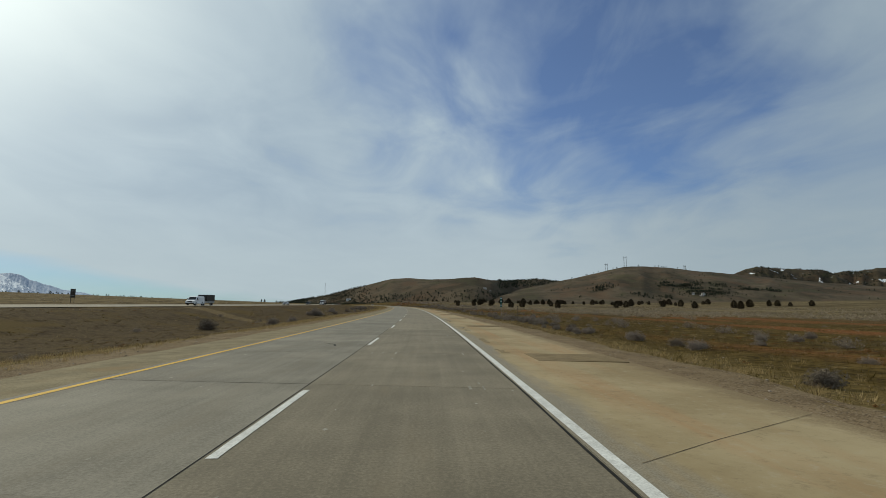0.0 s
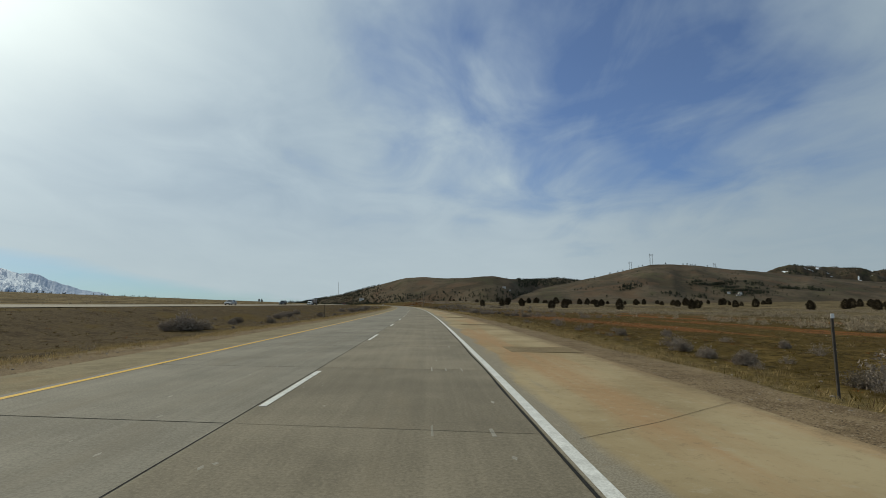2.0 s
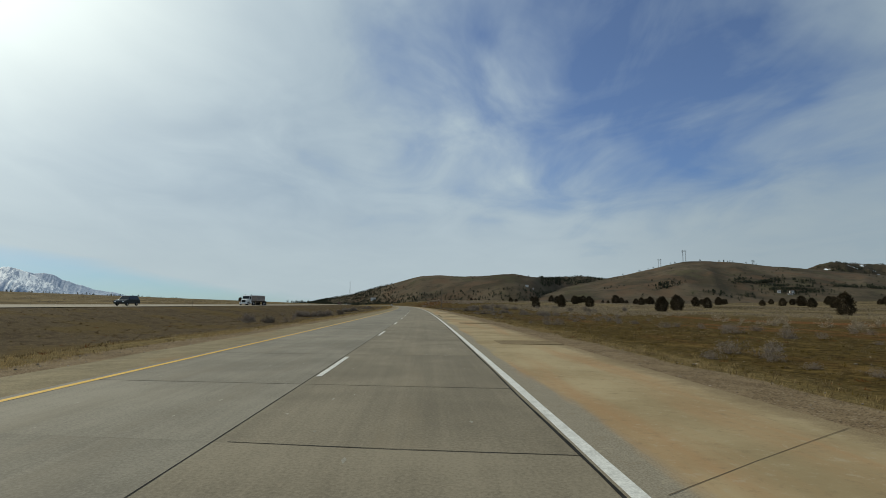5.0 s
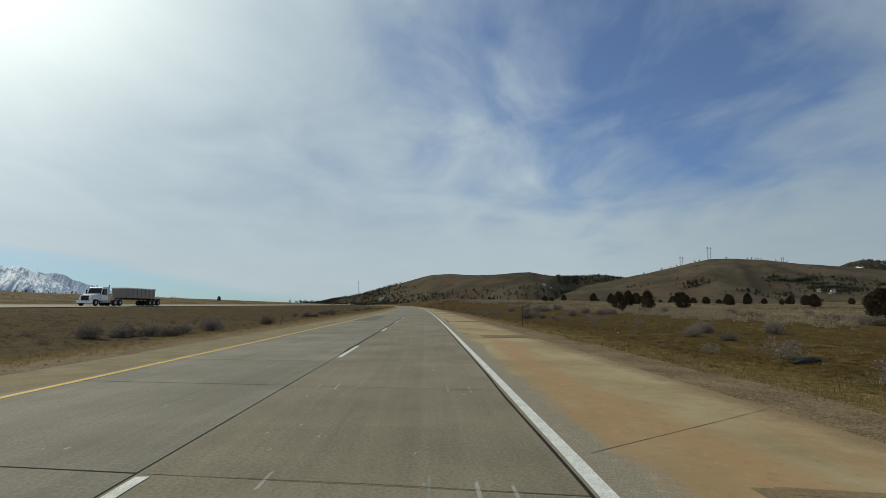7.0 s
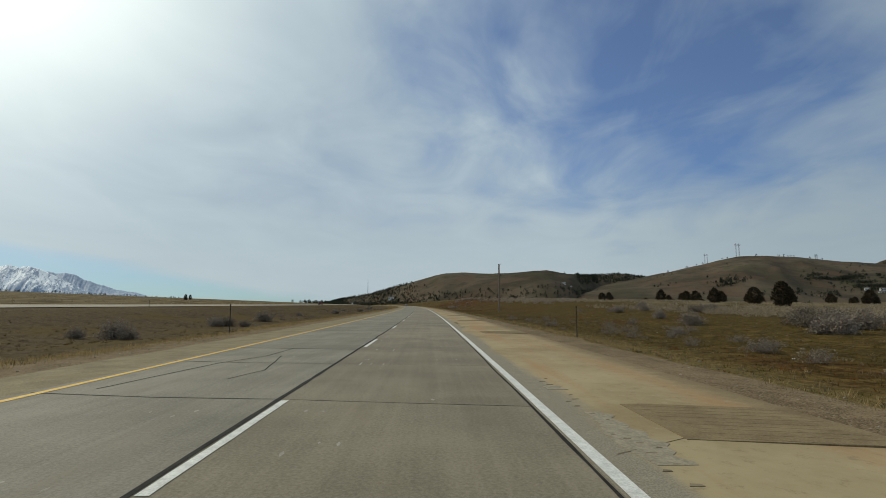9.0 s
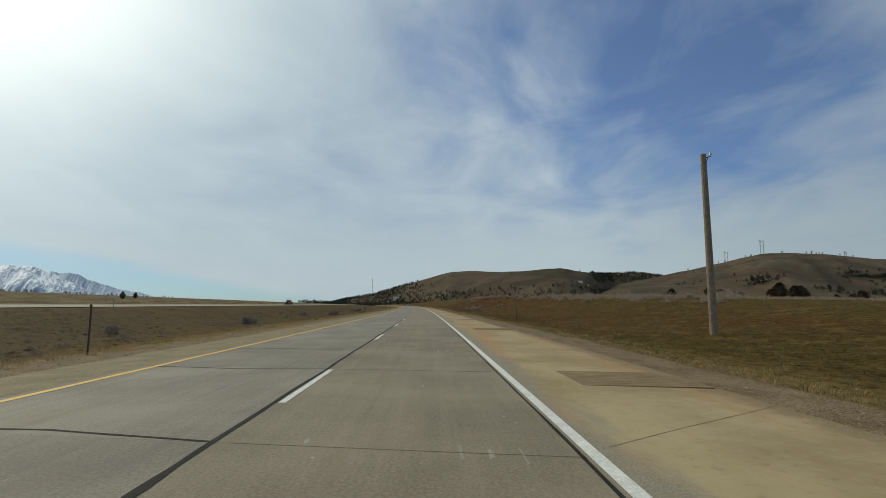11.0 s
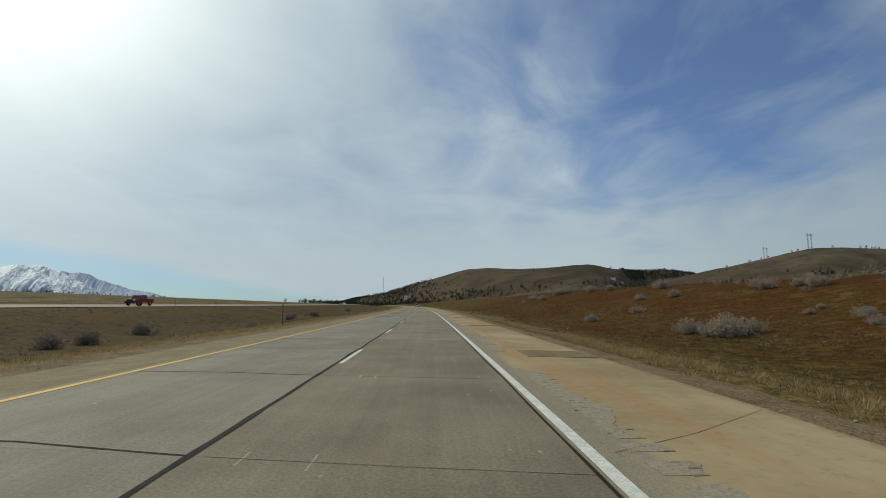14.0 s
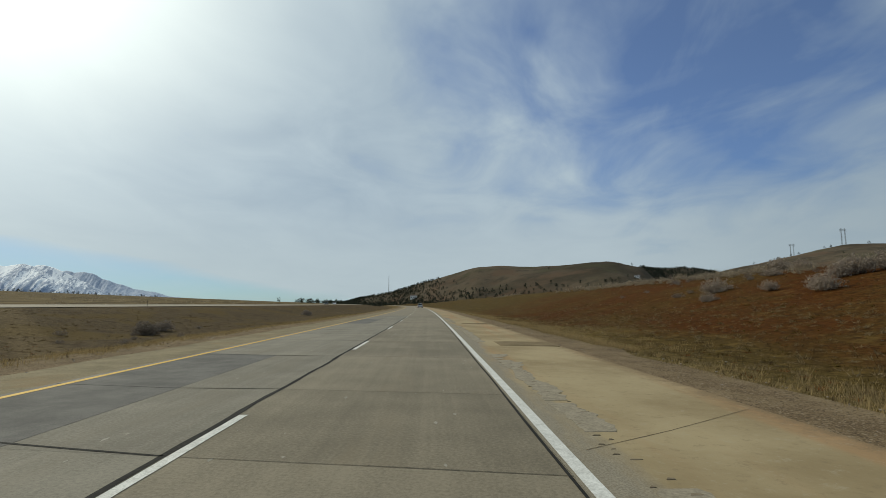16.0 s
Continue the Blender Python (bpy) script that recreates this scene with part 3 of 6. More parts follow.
def strip(name, us, zs, mat, s0=-60.0, s1=1400.0, step=3.0, parent=None, ragged=0.0):
    """A band along the road with one height for each of its lines."""
    verts, faces, plan = [], [], []
    n, w = int((s1 - s0) / step), len(us)
    for i in range(n + 1):
        s = s0 + (s1 - s0) * i / n
        for k, (u, z) in enumerate(zip(us, zs)):
            u = u(s) if callable(u) else u
            if ragged and k in (0, w - 1):
                u += noise.noise((s * 0.35, k * 7.0, 9)) * ragged
            verts.append(on_road(s, u, z))
            plan.append((u, s))
    for i in range(n):
        for j in range(w - 1):
            faces.append((w * i + j, w * i + j + 1, w * i + w + j + 1, w * i + w + j))
    return mesh_object(name, verts, faces, mat, parent, plan)


def setting(ob, label, category, group=""):
    return tagged(ob, label, category, group, "structure")


LANE = 3.61
YELLOW = -4.05
NEAR0, NEAR1 = -18.29, 621.9
road = setting(strip("road", (-4.3, LANE - 0.1), (-0.025, -0.025), M_SEALANT), "worn grey concrete motorway carriageway with tar-sealed joints", "road")
part_far = strip("road_beyond", (-4.3, 0.0, LANE - 0.1), (0.0, 0.0, 0.0), M_SLAB, NEAR1, 1400, 6.0)
setting(part_far, "grey concrete carriageway running into the distance", "road")
setting(strip("road_behind", (-4.3, 0.0, LANE - 0.1), (0.0, 0.0, 0.0), M_SLAB, -60, NEAR0, 6.0), "grey concrete carriageway", "road")
def sand_edge(s):
    """Where the paved hard shoulder ends under the gravel."""
    return 6.95 - 0.32 * (smooth(34, 42, s) * (1 - smooth(68, 92, s)) + smooth(405, 430, s) * (1 - 0.5 * smooth(540, 565, s))) + 0.05 * noise.noise((s * 0.25, 4, 2)) + 0.03 * noise.noise((s * 1.1, 8, 2))


def gravel_edge(s):
    """Where the gravel gives way to grass."""
    return 8.4 - 0.85 * smooth(440, 475, s) * (1 - smooth(535, 562, s))


shoulder = setting(strip("shoulder_right", (LANE - 0.1, 5.0, sand_edge), (-0.001, -0.004, -0.017), M_SHOULDER, step=0.6), "sand-dusted concrete hard shoulder", "shoulder")
setting(strip("shoulder_left", (-6.2, -4.7, -4.0), (-0.03, -0.006, -0.006), M_LEFT_SHOULDER, ragged=0.2, step=1.0), "dusty brown paved left shoulder", "shoulder")
setting(strip("gravel_right", (6.2, 7.1, gravel_edge), (-0.03, -0.033, -0.07), M_GRAVEL, ragged=0.55, step=1.0), "loose brown gravel verge", "verge")
setting(strip("gravel_left", (-8.2, -7.2, -5.0), (-0.09, -0.045, -0.04), M_GRAVEL, ragged=0.75, step=1.0), "loose brown gravel verge", "verge")
setting(strip("edge_line_white", (LANE - 0.07, LANE + 0.07), (0.005, 0.005), M_WHITE, ragged=0.012, step=1.5), "solid white painted edge line, a little worn", "road marking")
setting(strip("edge_line_yellow", (YELLOW - 0.07, YELLOW + 0.07), (0.005, 0.005), M_YELLOW, ragged=0.012, step=1.5), "solid yellow painted edge line", "road marking")
setting(strip("road_opposite", (-55.0, -43.5), (1.40, 1.06), M_FAR_ROAD, step=6.0), "pale concrete carriageway of the opposite direction", "road")


# ---- hills and mountains ----
def ridge(name, crest, front, back, mat, label, category, detail=1.0, seed=0, base=-4.0, n=160, J=44):
    """A hill whose crest runs through the points (x, y, z), with slopes to both sides."""
    pts = [Vector(p) for p in crest]
    seg = [0.0]
    for a, b in zip(pts, pts[1:]):
        seg.append(seg[-1] + (b - a).length)
    verts, faces = [], []
    for i in range(n + 1):
        d = seg[-1] * i / n
        q = [float(np.interp(d, seg, [p[c] for p in pts])) for c in range(3)]
        wob = noise.noise((d * 0.012, seed * 3.1, 0)) * 0.03 + noise.noise((d * 0.05, seed * 3.1, 5)) * 0.012
        for j in range(J + 1):
            v = -1 + 2 * j / J
            run = front if v < 0 else back
            away = Vector((q[0], q[1], 0)).normalized() * (v * run)
            prof = (1 - abs(v)) ** 1.25 * (1 + 0.6 * abs(v))
            z = base + (q[2] * (1 + wob * detail) - base) * prof
            x, y = q[0] + away.x, q[1] + away.y
            nz = noise.fractal((x * 0.006 + seed, y * 0.006, seed), 0.8, 2.0, 6)
            rib = 1 - abs(noise.noise((d * 0.009 + seed, v * 1.2, seed + 8.0))) * 2
            z += (nz * 0.16 + rib * 0.07) * (q[2] - base) * detail * (0.06 + 3.4 * abs(v) * (1 - abs(v)))
            verts.append((x, y, z))
    w = J + 1
    for i in range(n):
        for j in range(J):
            faces.append((i * w + j, i * w + j + 1, (i + 1) * w + j + 1, (i + 1) * w + j))
    ob = setting(mesh_object(name, verts, faces, mat), label, category)
    return ob, verts, w


HILL_A = [(-760, 2600, 2), (-525, 2210, 26), (-390, 2120, 44), (-260, 1960, 68), (-150, 1850, 89), (-95, 1780, 97), (-40, 1770, 98), (40, 1720, 91), (110, 1660, 90), (160, 1630, 93), (191, 1618, 94), (250, 1650, 86), (330, 1800, 90), (420, 2000, 104), (520, 2100, 114), (640, 2200, 112), (780, 2300, 90), (900, 2400, 40)]
HILL_B = [(150, 1700, 6), (325, 1790, 48), (421, 1825, 66), (520, 1845, 85), (610, 1855, 103), (700, 1859, 124), (760, 1860, 138), (827, 1865, 152), (903, 1859, 154), (1000, 1855, 147), (1120, 1850, 134), (1250, 1830, 122), (1400, 1800, 104), (1580, 1760, 84), (1800, 1720, 66), (2100, 1660, 52), (2500, 1560, 30)]
HILL_C = [(1300, 2500, 110), (1500, 2480, 135), (1650, 2450, 158), (1760, 2450, 184), (1840, 2450, 196), (1960, 2450, 190), (2092, 2450, 193), (2216, 2450, 172), (2350, 2450, 182), (2474, 2450, 192), (2700, 2350, 190), (2900, 2100, 150)]
hill_a, verts_a, row_a = ridge("hill_centre", HILL_A, 420, 500, M_HILL_NEAR, "rounded brown grass hill dotted with dark junipers", "hill", detail=0.75, seed=1)
hill_b, verts_b, row_b = ridge("hill_pylons", HILL_B, 760, 600, M_HILL, "broad olive brown hill with power pylons on its crest", "hill", detail=0.55, seed=2, n=240)
hill_c, verts_c, row_c = ridge("hill_far", HILL_C, 480, 500, M_HILL_SNOW, "dark scrubby ridge with patches of snow", "hill", detail=1.6, seed=3)
def range_ridge(name, crest, front, mat, label, seed, n=420, J=56, base=-6.0):
    """A high range: the crest runs through the points, narrow spurs run down from it."""
    pts = [Vector(p) for p in crest]
    seg = [0.0]
    for a, b in zip(pts, pts[1:]):
        seg.append(seg[-1] + (b - a).length)
    verts, faces, plan = [], [], []
    for i in range(n + 1):
        d = seg[-1] * i / n
        q = [float(np.interp(d, seg, [p[c] for p in pts])) for c in range(3)]
        top = q[2] * (1 + 0.035 * noise.noise((d * 0.02, seed, 0)) + 0.018 * noise.noise((d * 0.07, seed, 3)))
        out = Vector((q[0], q[1], 0)).normalized()
        for j in range(J + 1):
            v = j / J
            fall = (1 - v) ** 1.15 if j < J else 0.0
            bend = d + 60 * noise.noise((d * 0.003, v * 2.0, seed)) + 70 * v
            spur = 0.0
            for f, a in ((0.0065, 0.46), (0.016, 0.27), (0.038, 0.13), (0.085, 0.06)):
                spur += a * (0.5 - 2 * abs(noise.noise((bend * f, v * 1.3, seed + f * 90))))
            z = base + (top - base) * (fall + spur * 0.95 * v * (1 - v) ** 0.8 * (0.35 + v))
            p = Vector((q[0], q[1], 0)) - out * (v * front)
            verts.append((p.x, p.y, z))
            plan.append((bend * 0.01, v * front * 0.01))
    w = J + 1
    for i in range(n):
        for j in range(J):
            faces.append((i * w + j, i * w + j + 1, (i + 1) * w + j + 1, (i + 1) * w + j))
    for i in range(n + 1):
        p = Vector(verts[i * w])
        verts.append(p + Vector((p.x, p.y, 0)).normalized() * 120 - Vector((0, 0, p.z * 0.9)))
        plan.append(plan[i * w])
    k = w * (n + 1)
    for i in range(n):
        faces.append((k + i, i * w, (i + 1) * w, k + i + 1))
    return setting(mesh_object(name, verts, faces, mat, plan=plan), label, "mountain")


WHITE_RANGE = [(-3461, 1993, 304), (-3295, 2337, 281), (-3120, 2625, 243), (-2952, 2855, 242), (-2864, 2962, 219), (-2816, 3017, 239), (-2784, 3053, 229), (-2750, 3089, 238), (-2705, 3136, 214), (-2665, 3177, 186), (-2626, 3216, 153), (-2588, 3252, 127), (-2549, 3288, 93), (-2481, 3349, 37)]
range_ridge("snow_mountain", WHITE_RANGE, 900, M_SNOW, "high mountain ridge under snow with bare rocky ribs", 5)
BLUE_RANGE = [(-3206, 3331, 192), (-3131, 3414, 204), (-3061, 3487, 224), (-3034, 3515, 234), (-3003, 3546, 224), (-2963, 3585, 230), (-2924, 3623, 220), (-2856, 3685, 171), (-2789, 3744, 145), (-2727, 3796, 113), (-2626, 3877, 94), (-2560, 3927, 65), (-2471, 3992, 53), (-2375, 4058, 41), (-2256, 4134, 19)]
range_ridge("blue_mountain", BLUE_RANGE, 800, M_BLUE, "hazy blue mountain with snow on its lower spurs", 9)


def lowest(verts, x, y):
    """The height of a hill at a place, from its nearest vertex."""
    a = np.array(verts)
    return float(a[np.argmin((a[:, 0] - x) ** 2 + (a[:, 1] - y) ** 2), 2])


# ---- road surface ----
JOINTS = (0.0, 3.5, 8.5, 14.0)
CYCLE = 18.29
SKEW = 0.165


def slab_mesh(name, u0, u1, length, mat):
    """A skewed slab with slightly rounded top edges; its origin is the near left corner of the joint."""
    g, c, d = 0.0015, 0.002, 0.022
    verts, faces = [], []
    for inset, z in ((g, -d), (g, -c), (g + c, 0.0)):
        for u, y in ((u0 + inset, inset), (u1 - inset, inset), (u1 - inset, length - inset), (u0 + inset, length - inset)):
            verts.append((u, y - SKEW * u, z))
    for k in (0, 4):
        for i in range(4):
            j = (i + 1) % 4
            faces.append((k + i, k + j, k + 4 + j, k + 4 + i))
    faces.append((8, 9, 10, 11))
    me = bpy.data.meshes.new(name)
    me.from_pydata(verts, [], faces)
    me.materials.append(mat)
    layer = me.uv_layers.new(name="plan")
    for lp in me.loops:
        v = me.vertices[lp.vertex_index].co
        layer.data[lp.index].uv = (v.x, v.y)
    return me


def lay_slabs():
    gaps = [JOINTS[1], JOINTS[2] - JOINTS[1], JOINTS[3] - JOINTS[2], CYCLE - JOINTS[3]]
    right = [slab_mesh("slab", -0.1, LANE - 0.1, g, M_SLAB) for g in gaps]
    left = [slab_mesh("slab", -4.3, -0.1, g, M_SLAB_LEFT) for g in gaps]
    for k in range(-1, 34):
        for j in range(4):
            m = along(0.1 + k * CYCLE + JOINTS[j], 0.0)
            for me in (right[j], left[j]):
                ob = new("slab", me)
                ob.parent = road
                ob.matrix_world = m


def bands(name, quads, mat, parent=None, label="", category="", z=0.004, stuff=False):
    """Thin plates on the road, each from four (u, s) corners."""
    verts, faces = [], []
    for quad in quads:
        k = len(verts)
        verts += [on_road(s, u, z) for u, s in quad]
        verts += [on_road(s, u, z - 0.02) for u, s in quad]
        faces.append((k, k + 1, k + 2, k + 3))
        faces += [(k + a, k + 4 + a, k + 4 + (a + 1) % 4, k + (a + 1) % 4) for a in range(4)]
    ob = mesh_object(name, verts, faces, mat, parent, flat=True)
    return tagged(ob, label, category, kind="stuff" if stuff else "")


def tar(points, width, seed, parent=None, step=0.35, mat=None, drop=0.0):
    """A poured sealant line of uneven width along (u, s) points; drop: how much lower it lies past the white line."""
    verts, faces = [], []
    line = []
    for (u0, s0), (u1, s1) in zip(points, points[1:]):
        n = max(2, int(math.hypot(u1 - u0, s1 - s0) / step))
        line += [(u0 + (u1 - u0) * i / n, s0 + (s1 - s0) * i / n) for i in range(n)]
    line.append(points[-1])
    for i, (u, s) in enumerate(line):
        a, b = line[max(0, i - 1)], line[min(len(line) - 1, i + 1)]
        d = Vector((b[0] - a[0], b[1] - a[1]))
        d = d.normalized() if d.length else Vector((0, 1))
        w = width * (0.65 + 0.7 * abs(noise.noise((i * 0.4, seed, 1)))) * 0.5
        du, ds = noise.noise((i * 0.23, seed, 4)) * width * 0.5, noise.noise((i * 0.23, seed, 7)) * width * 0.5
        for sg in (-1, 1):
            verts.append(on_road(s + ds + sg * d.x * w, u + du - sg * d.y * w, 0.003 + 0.0003 * (int(seed * 7) % 5) - drop * (u - LANE)))
    for i in range(len(line) - 1):
        faces.append((2 * i, 2 * i + 1, 2 * i + 3, 2 * i + 2))
    return mesh_object("crack_seal", verts, faces, mat or M_SEALANT, parent, flat=True)


def joint_s(k, j, u=0.0):
    return 0.1 + k * CYCLE + JOINTS[j] - SKEW * u


def road_details():
    rng = random.Random(4)
    # retrofitted dowel slots: three in each wheel path at every joint of the right lane
    slots = []
    for k in range(-1, 34):
        for j in range(4):
            for c in (0.75, 2.65):
                for d in (-0.3, 0.0, 0.3):
                    if rng.random() < 0.35 or noise.noise((k * 0.7, j * 0.4, c)) < -0.05:
                        continue
                    u, ln = c + d + rng.uniform(-0.05, 0.05), rng.uniform(0.08, 0.32)
                    s = joint_s(k, j, u)
                    w = rng.uniform(0.010, 0.026)
                    slots.append([(u - w, s - ln), (u + w, s - ln * rng.uniform(0.7, 1)), (u + w * 0.8, s + ln), (u - w, s + ln * rng.uniform(0.6, 1))])
    bands("dowel_slots", slots, M_SLOT, road, "faint pale mortar slots across the joints", z=0.0015, stuff=True)
    # small spalls and scuffs in the wheel paths
    spalls = []
    for _ in range(2600):
        s, u = rng.uniform(-15, 610), rng.choice((0.75, 2.65, -1.2, -3.1)) + rng.gauss(0, 0.35)
        r, k = rng.uniform(0.008, 0.03), rng.uniform(1.0, 4.0)
        spalls.append([(u - r, s), (u + r * 0.3, s - r * k), (u + r, s + r * 0.4), (u - r * 0.2, s + r * k)])
    bands("spalls", spalls, M_SLOT, road, "small pale spalls in the wheel paths", z=0.0012, stuff=True)
    # dark seal on the seam between the lanes
    tar([(-0.10, -18.0), (-0.10, 264.0)], 0.02, 1, road, 0.8)
    tar([(-0.11, 262.0), (-0.12, 290.0), (-0.10, 618.0)], 0.10, 2, road, 0.5)
    # the joint by the white line, its shadow drawn as a dark strip too
    tar([(LANE - 0.13, -18.0), (LANE - 0.13, 618.0)], 0.045, 3, road, 0.8)
    for k in range(-1, 34):
        for j in range(4):
            s = joint_s(k, j)
            if s > 262 and rng.random() < 0.8:
                bow = rng.uniform(-0.25, 0.25)
                tar([(-4.2, s + SKEW * 4.2 + bow * 0.3), (-2.1, s + SKEW * 2.1 + bow), (-0.1, s + SKEW * 0.1)], rng.uniform(0.035, 0.07), s, road)
            elif s <= 262 and rng.random() < 0.3:
                tar([(-4.0, s + SKEW * 4), (-0.1, s + 0.02)], 0.022, s, road)
            tar([(0.05, s - 0.01), (1.8, s - SKEW * 1.8 + rng.uniform(-0.03, 0.03)), (LANE - 0.1, s - SKEW * 3.5)], 0.007 if rng.random() < 0.8 else 0.018, s + 0.5, road)
    # skewed joints across the hard shoulder, about every 17.6 m
    knots = ((5.0, 2), (40.8, 2), (76.7, 4), (146.8, 6), (253.0, 13), (480.7, 5), (567.9, 2), (602.8, 0))
    for (a, n), (b, _) in zip(knots, knots[1:]):
        for i in range(n):
            s = a + (b - a) * i / n
            tar([(LANE + 0.22, s - 0.70), (5.0, s + rng.uniform(-0.04, 0.04)), (sand_edge(s) - 0.06, s + 1.15)], 0.011, s + 0.3, shoulder, 0.2, M_CRACK, 0.0042)
    # wandering cracks and blots of seal
    for pts, w in (
        ([(-2.6, 152.4), (-1.6, 151.6), (-2.1, 150.6), (-1.1, 150.2)], 0.15),
        ([(-3.4, 326.0), (-2.9, 329.5), (-2.3, 331.0), (-2.2, 333.4)], 0.05),
        ([(-1.9, 331.0), (-1.4, 328.2), (-1.7, 327.0)], 0.04),
        ([(0.0, 307.0), (-0.38, 307.2), (-0.72, 307.25), (-0.68, 306.9), (-0.52, 306.4), (-0.36, 305.8)], 0.09),
        ([(-0.1, 430.0), (-0.82, 430.3), (-1.41, 430.5), (-2.37, 430.9)], 0.03),
        ([(-0.1, 428.6), (-0.02, 429.3), (-0.03, 430.4), (-0.1, 431.2)], 0.05),
        ([(-0.1, 446.5), (-0.55, 448.6), (-0.4, 450.0)], 0.04),
        ([(-3.6, 484.0), (-1.6, 484.6), (-0.2, 487.0)], 0.07),
        ([(-3.8, 554.0), (-3.2, 558.0), (-1.6, 559.5)], 0.05),
        ([(-1.7, 17.6), (-1.2, 16.9), (-1.1, 16.4)], 0.07),
        ([(1.9, 126.9), (1.75, 126.6)], 0.10),
    ):
        tar(pts, w, pts[0][1], road, 0.2)
    # the round blots at a joint: a wet stain near s = 36, tar farther on
    for u, s, r in ((-0.35, 36.1, 0.45), (-1.9, 36.3, 1.5), (-3.2, 36.5, 0.8), (0.2, 37.6, 0.3), (-0.3, 122.5, 0.35), (-0.3, 102.6, 0.4)):
        bm = bmesh.new()
        ring = [bm.verts.new(on_road(s + 0.2 * r * math.sin(a) * (1 + 0.3 * noise.noise((a, s, 1))), u + r * math.cos(a) * (1 + 0.3 * noise.noise((a, s, 2))), 0.004)) for a in [i * math.tau / 18 for i in range(18)]]
        bm.faces.new(ring)
        part("dark_blot", bm, M_PATCH if s < 40 else M_SEALANT, road)
    # asphalt patches in the left lane
    for s0, s1, u1 in ((289.5, 307.5, -2.1), (546.5, 553.0, -2.1), (566.0, 576.5, -1.85), (491.5, 497.0, -2.9), (598.0, 609.0, -2.1)):
        bands("asphalt_patch", [[(-3.95, s0), (u1, s0 - 0.4), (u1, s1 - 0.6), (-3.95, s1)]], M_PATCH, road, z=0.0028)
    # the scarred rumble strip beside the white line: pale worn runs, pocked with dark chips
    scars, chips = [], []
    for s0, s1 in ((25, 29.5), (39.5, 47.5), (118, 131), (312, 327), (425.5, 447), (453, 467), (471, 484), (489, 503), (507, 521), (526, 539), (543, 556), (561, 576), (580, 594), (598, 612)):
        s, ds = s0 + rng.uniform(0, 1.5), 0.09
        inner = lambda y: LANE + 0.42 + 0.13 * noise.noise((y * 0.9, 1, 1)) + 0.09 * noise.noise((y * 5.0, 2, 1))
        outer = lambda y: LANE + 0.78 + 0.20 * noise.noise((y * 0.9, 5, 1)) + 0.13 * noise.noise((y * 5.0, 6, 1))
        while s < s1:
            a, b, c, d = inner(s), outer(s), outer(s + ds), inner(s + ds)
            if noise.noise((s * 0.5, 0, 3)) + 0.35 * noise.noise((s * 2.5, 0, 4)) > (-0.02 if s < 400 else -0.22):
                scars.append([(a, s), (b, s), (c, s + ds), (d, s + ds)])
            s += ds
        y = s0
        while y < s1:
            # short slots, drawn as dark flat plates
            if rng.random() < 0.55:
                u, w, r = LANE + 0.45 + rng.uniform(-0.06, 0.26), rng.uniform(0.05, 0.13), rng.uniform(0.012, 0.028)
                chips.append([(u, y - r), (u + w, y - r * rng.uniform(0.3, 1.0)), (u + w * rng.uniform(0.85, 1.0), y + r * 0.6), (u + 0.03, y + r)])
            y += 0.16
    # stretches of wider slots, again as dark flat plates
    for s0, s1 in ((14, 20), (39.5, 43), (231, 244), (268.4, 271.4), (286, 296), (347, 357)):
        y = s0
        while y < s1:
            u, w, r = LANE + 0.50 + rng.uniform(-0.05, 0.05), rng.uniform(0.12, 0.28), rng.uniform(0.008, 0.022)
            if noise.noise((y * 0.4, 3, 8)) + 0.5 * noise.noise((y * 2.3, 5, 8)) > -0.05:
                chips.append([(u, y - r), (u + w, y - r * rng.uniform(0.3, 1.0)), (u + w * rng.uniform(0.85, 1.0), y + r * 0.6), (u + 0.04, y + r)])
            y += 0.3
    bands("rumble_strip", scars, M_GROOVE, shoulder, "pale scarred rumble strip in the hard shoulder", z=0.0019, stuff=True)
    bands("rumble_chips", chips, M_CHIP, shoulder, "dark slot marks of the rumble strip", z=0.0026, stuff=True)
    # ribbed panels across the hard shoulder
    for k in range(-1, 34):
        s0 = 11.9 + k * CYCLE
        out = sand_edge(s0) - 0.09
        bands("milled_panel", [[(4.75, s0), (out, s0 - 0.35), (out, s0 + 1.40), (4.75, s0 + 1.75)]], M_MILLED, shoulder, z=0.003)
        quads = []
        for i in range(9):
            a = s0 + 0.04 + i * 0.195
            e0, e1 = 4.80 + rng.uniform(0, 0.35), out - 0.02 - rng.uniform(0, 0.25)
            quads.append([(e0, a), (e1, a - 0.36), (e1, a - 0.36 + 0.155), (e0, a + 0.155)])
        bands("panel_ribs", quads, M_MILLED, shoulder, z=0.0048, stuff=True)


PERIOD, DASH = 12.19, 3.45


def lane_dashes():
    first = None
    for k in range(-2, 100):
        m = along(8.0 + k * PERIOD - DASH / 2, 0.0)
        if first is None:
            bm = bmesh.new()
            n = 14
            rows = []
            for i in range(n + 1):
                y = -DASH / 2 + DASH * i / n
                rows.append([bm.verts.new((x + 0.006 * noise.noise((i * 1.7, x * 50, 1)), y, 0.0055)) for x in (-0.055, 0.055)])
            for a, b in zip(rows, rows[1:]):
                bm.faces.new((a[0], a[1], b[1], b[0]))
            first = part("lane_dash", bm, M_WHITE, None)
            setting(first, "white painted lane dash", "road marking", "lane dashes")
            first.matrix_world = m
        else:
            copy_thing(first, m)


